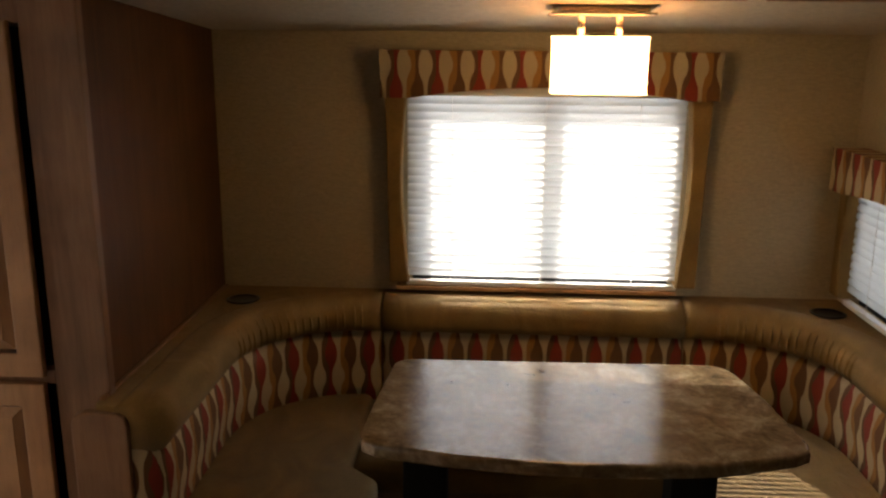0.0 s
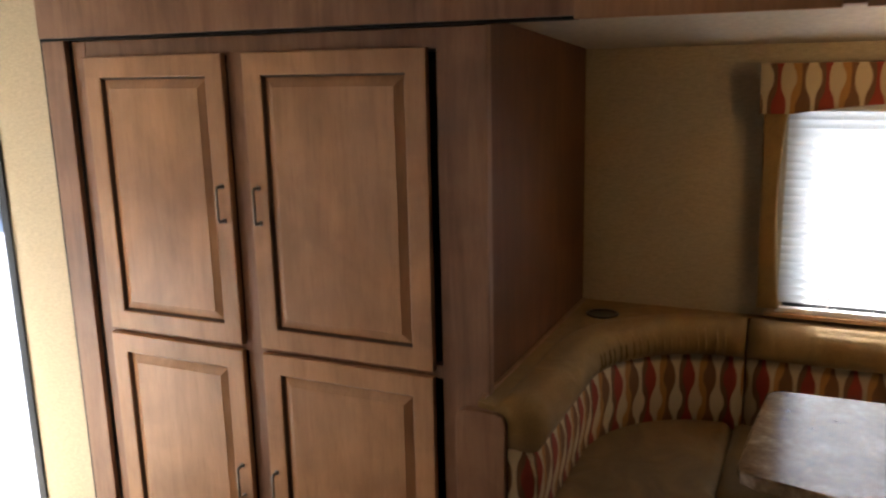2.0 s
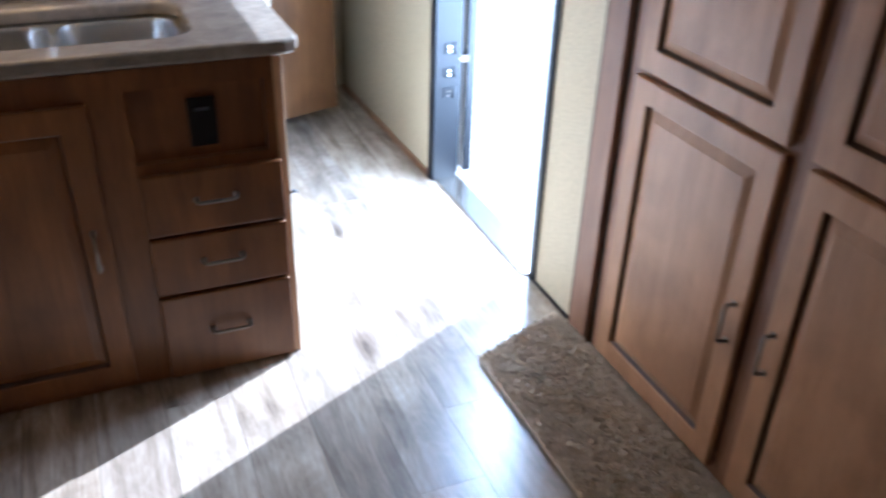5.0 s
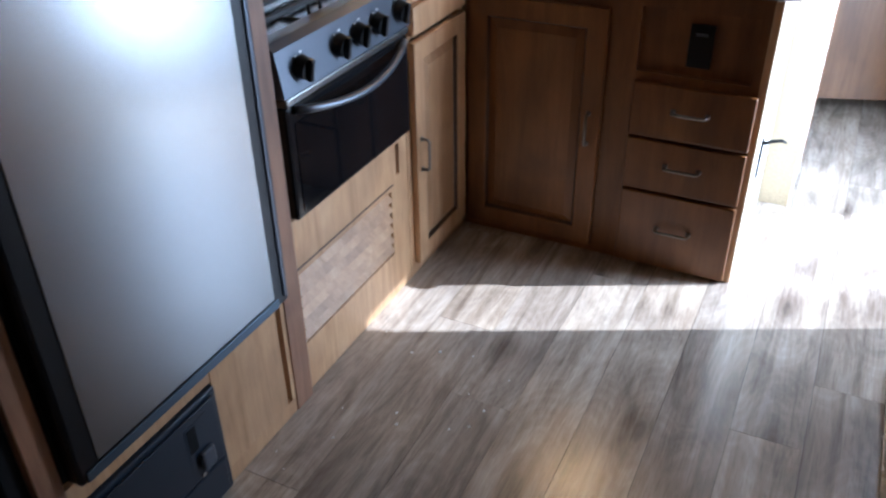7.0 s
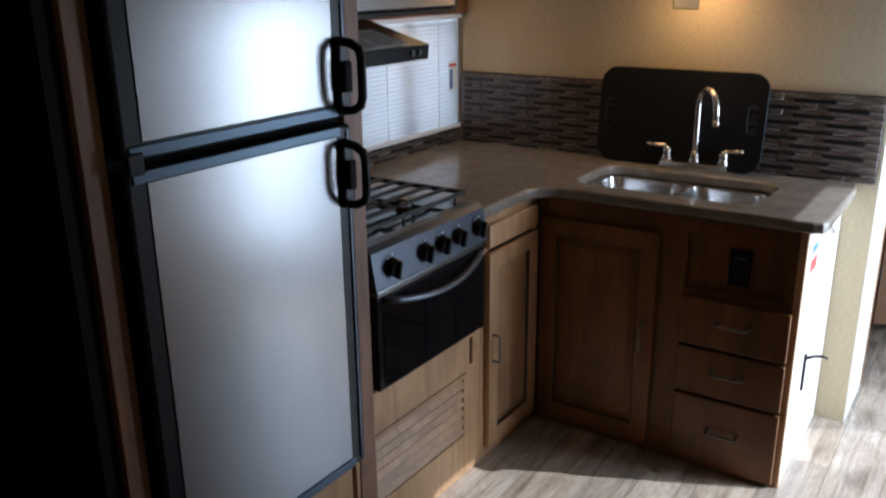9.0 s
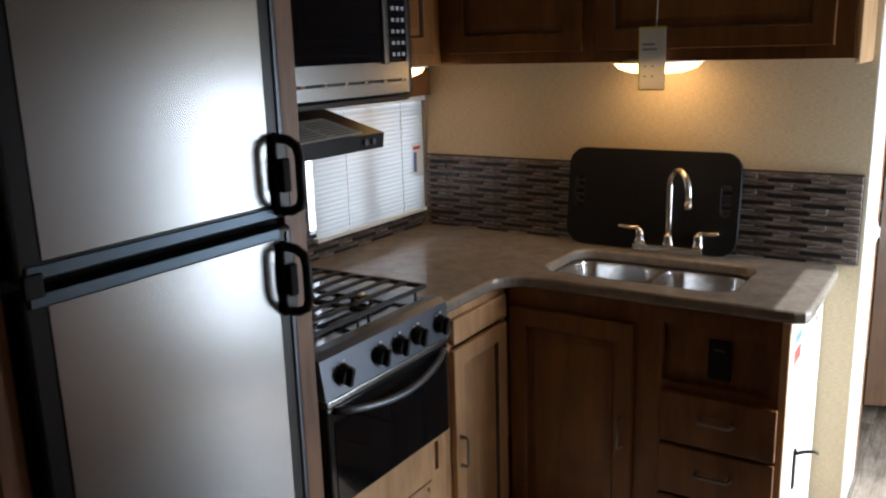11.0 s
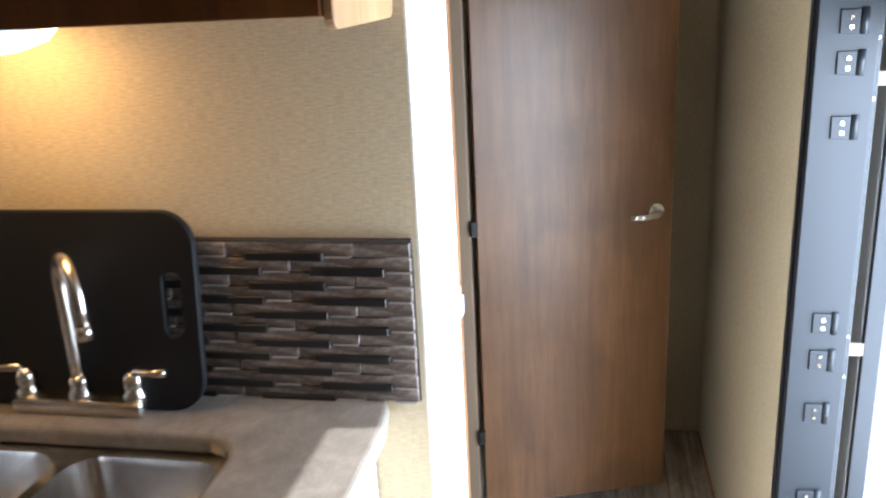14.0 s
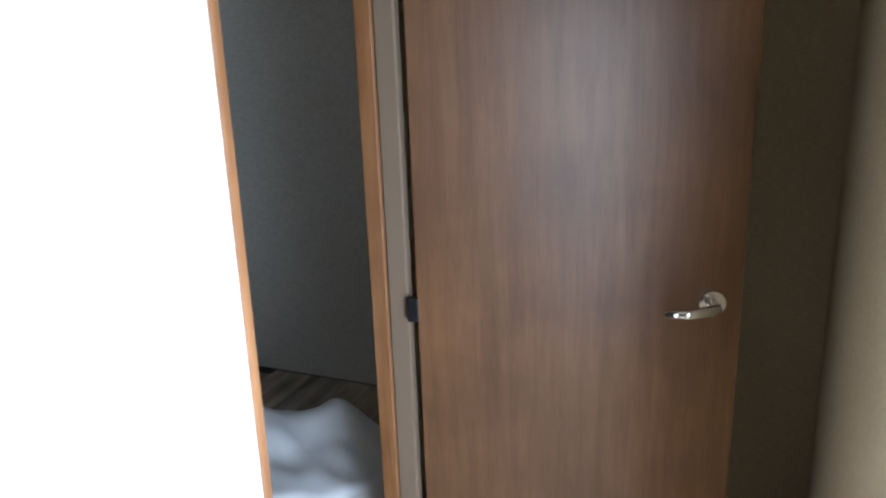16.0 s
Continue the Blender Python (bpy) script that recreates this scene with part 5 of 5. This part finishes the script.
# ---- hall and bathroom ----
bd = thing("door_1", (-0.885, 1.63, 0), "open walnut-print bathroom door with a chrome lever", "door", kind="structure")
ang = math.degrees(math.atan2(2.165 - 1.637, -1.06 + 0.885))
dm = pose(-0.882, 1.634, 0.065, 0, 0, ang)
part("leaf", boxes((0.004, 0.556, 0.0, 0.034, 0.0, 1.815), bevel=0.002), DOOR_WOOD, bd, "walnut-print flush leaf", dm)
kn = part("lever_rose", disc(dm @ pose(0.505, 0, 0.880), 0.026, 0.012, 24, bevel=0.004), CHROME, bd, "chrome lever handle")
part("lever", tube([dm @ Vector(p) for p in ((0.505, -0.010, 0.880), (0.505, -0.036, 0.880), (0.497, -0.045, 0.880), (0.46, -0.047, 0.875), (0.42, -0.044, 0.875))], [0.010, 0.010, 0.010, 0.009, 0.008], 10), CHROME, kn, smooth=True)
for z in (0.255, 0.890, 1.595):
    part("hinge", boxes((-0.013, 0.006, -0.008, 0.004, z - 0.022, z + 0.022), bevel=0.002), BLACK, bd, "black hinge", dm @ pose(0, 0, -0.02))
jb = thing("door_frame", (-0.62, 1.6, 0), "beige door jambs with wood casing round the bathroom doorway", "door frame", kind="structure")
part("jamb", boxes((-0.905, -0.885, 1.582, 1.620, 0.002, 1.90), bevel=0.003), JAMB, jb)
part("casing", boxes((-0.912, -0.884, 1.546, 1.580, 0.002, 1.90), bevel=0.004), TRIM_WOOD, jb)
part("casing", boxes((-0.364, -0.3505, 1.626, 1.678, 0.002, 1.90), bevel=0.002), TRIM_WOOD, jb)
part("head", boxes((-0.885, -0.364, 1.60, 1.632, 1.885, 1.899)), JAMB, jb)
sw = thing("light_switch", (-0.33, 1.675, 0.94), "ivory rocker switch on the partition end", "switch")
part("plate", boxes((-0.345, -0.300, 1.6722, 1.679, 0.905, 0.975), bevel=0.003), WHITE, sw)
part("rocker", boxes((-0.332, -0.313, 1.679, 1.687, 0.92, 0.96), bevel=0.002), WHITE, sw)


def make_toilet():
    cx, cy = -1.13, 1.21
    t = thing("toilet", (cx, cy, 0), "white porcelain toilet with the lid down", "toilet")
    part("bowl", lathe([(0.11, 0), (0.12, 0.02), (0.10, 0.10), (0.12, 0.22), (0.175, 0.30), (0.19, 0.345), (0.185, 0.36), (0.10, 0.362)], (cx, cy, 0.002), 30, sx=1.0, sy=1.25), PORCELAIN, t, smooth=True)
    part("seat", lathe([(0.185, 0), (0.195, 0.006), (0.195, 0.018), (0.18, 0.024)], (cx, cy, 0.365), 30, sx=1.0, sy=1.22), PORCELAIN, t, smooth=True)
    part("lid", lathe([(0.19, 0), (0.197, 0.008), (0.19, 0.022), (0.15, 0.030), (0.05, 0.034)], (cx, cy, 0.390), 30, sx=1.0, sy=1.22), PORCELAIN, t, smooth=True)
    part("back", boxes((cx - 0.17, cx + 0.17, cy - 0.36, cy - 0.20, 0.26, 0.44), bevel=0.03), PORCELAIN, t, smooth=True)
    # loose plastic wrap, bunched up on one side
    w = thing("toilet_wrap", (cx, cy, 0.42), "crumpled white plastic wrap draped over the toilet lid", "wrap")
    bm = bmesh.new()
    n, turns, rings = 48, 14, []
    for i in range(1, turns + 1):
        q = i / turns
        row = []
        for k in range(n):
            a = 2 * math.pi * k / n
            r = 0.215 * q * (1 + 0.03 * math.sin(5 * a + 1) * q + 0.02 * math.sin(11 * a) * q)
            x, y = r * math.cos(a), 1.2 * r * math.sin(a)
            z = 0.430 + 0.07 * math.exp(-((x + 0.13) ** 2 + (y - 0.02) ** 2) / 0.006) + 0.05 * math.exp(-((x + 0.03) ** 2 + (y + 0.17) ** 2) / 0.012)
            z += 0.006 * math.sin(38 * x + 21 * y) * math.sin(17 * y - 25 * x) + 0.004 * math.sin(70 * x - 40 * y)
            z -= max(0.0, q - 0.82) ** 1.3 * (0.75 + 0.15 * math.sin(6 * a))
            row.append(bm.verts.new((cx + x, cy + y, z)))
        rings.append(row)
    mid = bm.verts.new((cx, cy, 0.434))
    for k in range(n):
        bm.faces.new((mid, rings[0][k], rings[0][(k + 1) % n]))
    for a, b in zip(rings, rings[1:]):
        for k in range(n):
            bm.faces.new((a[k], b[k], b[(k + 1) % n], a[(k + 1) % n]))
    part("sheet", bm, PLASTIC_WRAP, w, smooth=True)


make_toilet()

# ---- entry doorway ----
ed = thing("entry_door", (-0.36, 2.42, 0), "white trailer entry door folded back outside its black metal frame", "door")
fr = part("frame", boxes((-0.345, -0.318, N - 0.041, N + 0.062, 0.0, 1.85), (0.432, 0.458, N - 0.006, N + 0.062, 0.0, 1.85), (-0.318, 0.432, N - 0.006, N + 0.062, 1.825, 1.85), bevel=0.002), BRONZE, ed, "black metal door frame")
part("lip", boxes((-0.360, -0.340, N - 0.045, N - 0.037, 0.0, 1.86), (0.452, 0.470, N - 0.010, N - 0.002, 0.0, 1.86)), BRONZE, fr)
screen = part("screen_frame", boxes((-0.375, -0.325, N + 0.040, N + 0.070, 0.02, 1.84), bevel=0.003), BRONZE, ed, "dark hinge stile of the screen door")
part("leaf", boxes((-1.07, -0.345, N + 0.093, N + 0.130, 0.02, 1.84), bevel=0.006), WHITE, ed, "white outer door leaf")
stile = part("leaf_edge", boxes((-0.344, -0.330, N + 0.095, N + 0.128, 0.02, 1.84), bevel=0.002), BRONZE, ed, "dark metal edge of the door leaf")
for z in (0.36, 0.44, 0.53, 0.728, 0.843, 0.920, 1.297, 1.41, 1.48, 1.62):
    h = part("hinge", boxes((-0.3178, -0.313, N - 0.005, N + 0.027, z - 0.020, z + 0.020), bevel=0.001), BRONZE, fr)
    part("rivet", disc(pose(-0.313, N + 0.013, z + 0.008, 0, 0, 90), 0.0035, 0.003, 8), CHROME, h)
    part("rivet", disc(pose(-0.313, N + 0.013, z - 0.009, 0, 0, 90), 0.0035, 0.003, 8), CHROME, h)
    part("knuckle", tube([(-0.316, N + 0.035, z - 0.022), (-0.316, N + 0.035, z + 0.022)], 0.007, 8), BRONZE, h, smooth=True)
for z in (0.48, 0.80, 0.885, 1.34, 1.445):
    for dy, dz in ((0.050, 0.006), (0.061, 0.006), (0.055, -0.007)):
        part("rivet", disc(pose(-0.325, N + dy, z + dz, 0, 0, 90), 0.0038, 0.003, 8), CHROME, screen)
for z in (0.48, 0.86, 1.38):
    part("link", boxes((-0.338, -0.330, N + 0.069, N + 0.096, z - 0.013, z + 0.013), bevel=0.001), TAUPE, screen)
cn = thing("corner_guard", (0.44, N, 1.80), "taupe plastic rounded corner guard of the doorway", "trim")
bm = slab([(0.455, 1.845), (0.455, 1.66), (0.435, 1.66), (0.428, 1.71), (0.405, 1.76), (0.365, 1.79), (0.30, 1.805), (0.25, 1.81), (0.25, 1.845)], 0, 0.02, bevel=0.003)
part("guard", bm, TAUPE, cn, m=pose(0, N - 0.006, 0, 90))
th = thing("threshold", (0.06, N, 0), "grey metal entry door threshold", "threshold")
part("plate", boxes((-0.318, 0.432, N - 0.03, N + 0.07, -0.003, 0.008), bevel=0.003), NICKEL, th)


def make_car(x, y, turn, paint, lab):
    c = thing("car", (x, y, -0.65), lab, "car")
    m = pose(x, y, -0.65, 0, 0, turn)
    part("body", boxes((-2.2, 2.2, -0.88, 0.88, 0.35, 0.85), bevel=0.12), paint, c, m=m)
    bm = boxes((-1.2, 1.0, -0.80, 0.80, 0.84, 1.42), bevel=0.10)
    for v in bm.verts:
        if v.co.z > 1.2:
            v.co.x *= 0.75
            v.co.y *= 0.85
    cab = part("cabin", bm, paint, c, m=m)
    for s in (-1, 1):
        part("side_window", boxes((-0.95, 0.8, s * 0.775 - 0.01, s * 0.775 + 0.01, 0.95, 1.22), bevel=0.005), GLASS_BLACK, cab, m=m)
    part("windscreen", boxes((0.93, 0.97, -0.6, 0.6, 0.95, 1.2), bevel=0.005), GLASS_BLACK, cab, m=m)
    for s in (-1, 1):
        for wx in (-1.35, 1.4):
            w = part("wheel", disc(m @ pose(wx, s * 0.9, 0.33, 0, 0, 0 if s < 0 else 180), 0.33, 0.2, 20), RUBBER, c)
            part("rim", disc(m @ pose(wx, s * 0.905, 0.33, 0, 0, 0 if s < 0 else 180), 0.2, 0.012, 16), CHROME, w)
        part("headlight", boxes((2.15, 2.21, s * 0.6 - 0.15, s * 0.6 + 0.15, 0.6, 0.72), bevel=0.01), CHROME, c, m=m)


make_car(-9.0, 10.6, 20, CAR_BLUE, "dark blue car parked on the pale lot")
make_car(-11.5, 13.6, 25, CAR_RED, "red car parked far across the lot")
make_car(-6.0, 13.2, 160, CAR_GREY, "dark grey car parked across the lot")

# ---- floor planks and backsplash tiles ----
fl = thing("floor", (1.2, 1.2, 0), "grey oak-print vinyl plank floor", "floor", kind="structure")
random.seed(11)
meshes = {}


def piece(name, parent, key, size, place, material, bevel=0.0008):
    """One plank or tile that shares its mesh with the others of its size."""
    if key not in meshes:
        bm = box(-size[0] / 2, size[0] / 2, -size[1] / 2, size[1] / 2, -size[2] / 2, size[2] / 2, bevel, 1)
        me = bpy.data.meshes.new(name)
        bm.to_mesh(me)
        bm.free()
        for each in material if isinstance(material, (list, tuple)) else [material]:
            me.materials.append(each)
        meshes[key] = me
    ob = new(name, meshes[key])
    ob.parent = parent
    ob.location = Vector(place) - BASE[parent]
    return ob


PW, PL = 0.167, 1.2
for r in range(16):
    y = 0.017 + PW * (r - 0.5)
    if y > 2.40:
        break
    x = -2.3 - random.uniform(0, PL) if r != 7 else 1.355 - 4 * PL
    while x < X1 - 0.1:
        a, b = max(x, -2.25), min(x + PL, X1)
        if b - a > 0.05:
            L = round(b - a, 3)
            piece("plank", fl, ("plank", L), (L - 0.0012, PW - 0.0012, 0.004), ((a + b) / 2, y, -0.002), PLANK, 0.0)
        x += PL

sp = thing("backsplash", (0.004, 0.8, CT), "brown stacked-stone tile backsplash with painted shadow bars and edge glints", "backsplash", kind="structure")
part("grout_bed", boxes((0.0005, 0.004, 0.002, 1.662, CT, 1.180), (0.004, 0.93, 0.0005, 0.004, CT, 0.953), (0.745, 1.50, 0.0005, 0.004, CT, 1.180)), GROUT, sp)
RH, TL = 0.0262, 0.222
for r in range(11):
    z = CT + RH * (r + 0.5)
    y = -TL * (0.5 if r % 2 else 0.0) + 0.01
    while y < 1.655:
        a, b = max(y, 0.006), min(y + TL, 1.660)
        if b - a > 0.02:
            L = round(b - a - 0.0015, 3)
            piece("tile", sp, ("ty", L), (0.009, L, RH - 0.003), (0.0085 + random.uniform(-0.0015, 0.002), (a + b) / 2, z), TILE)
            # black strip painting the wedge of shadow below the tile
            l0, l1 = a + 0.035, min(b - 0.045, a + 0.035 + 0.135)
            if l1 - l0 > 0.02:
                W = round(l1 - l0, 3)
                piece("ledge", sp, ("ly", W), (0.009, W, 0.0140), (0.0135, (l0 + l1) / 2, z - RH / 2 + 0.002), TILE_SHADOW)
            # pale strip painting the glint on the rest of the joint
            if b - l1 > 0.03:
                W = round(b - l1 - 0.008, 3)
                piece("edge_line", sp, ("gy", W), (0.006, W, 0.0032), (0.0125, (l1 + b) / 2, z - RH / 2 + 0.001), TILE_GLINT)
        y += TL
for r in range(11):
    z = CT + RH * (r + 0.5)
    x = TL * (0.5 if r % 2 else 0.0) - TL
    while x < 1.50:
        a, b = max(x, 0.016 if r < 3 else 0.748), min(x + TL, 1.50)
        if b - a > 0.02:
            L = round(b - a - 0.0015, 3)
            piece("tile", sp, ("tx", L), (L, 0.009, RH - 0.003), ((a + b) / 2, 0.0085 + random.uniform(-0.0015, 0.002), z), TILE)
            # same painted shadow strip and glint line along the south wall
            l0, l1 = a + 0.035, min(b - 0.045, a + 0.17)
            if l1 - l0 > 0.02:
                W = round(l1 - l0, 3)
                piece("ledge", sp, ("lx", W), (W, 0.009, 0.0140), ((l0 + l1) / 2, 0.0135, z - RH / 2 + 0.002), TILE_SHADOW)
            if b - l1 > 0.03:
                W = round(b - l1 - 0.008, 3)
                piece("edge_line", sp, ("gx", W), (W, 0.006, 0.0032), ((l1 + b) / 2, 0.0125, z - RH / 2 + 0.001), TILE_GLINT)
        x += TL
part("top_trim", boxes((0.0005, 0.012, 0.002, 1.662, 1.180, 1.185)), GROUT, sp)
bb = thing("baseboard", (-0.6, N, 0), "dark wood baseboard along the hall", "baseboard", kind="structure")
part("board", slab([(-1.45, 2.306), (-0.365, 2.325), (-0.365, 2.3335), (-1.45, 2.3145)], 0.001, 0.022), TRIM_WOOD, bb)

db = thing("floor_crumbs", (1.9, 0.95, 0.001), "scattered white packing crumbs on the floor", "crumbs", kind="stuff")
random.seed(5)
bm = bmesh.new()
for k in range(26):
    x, y, r = random.uniform(1.2, 2.1), random.uniform(0.73, 1.15), random.uniform(0.0015, 0.0042)
    g = bmesh.ops.create_icosphere(bm, subdivisions=1, radius=r)
    bmesh.ops.translate(bm, vec=(x, y, r * 0.8), verts=g["verts"])
part("crumb", bm, PAPER, db)
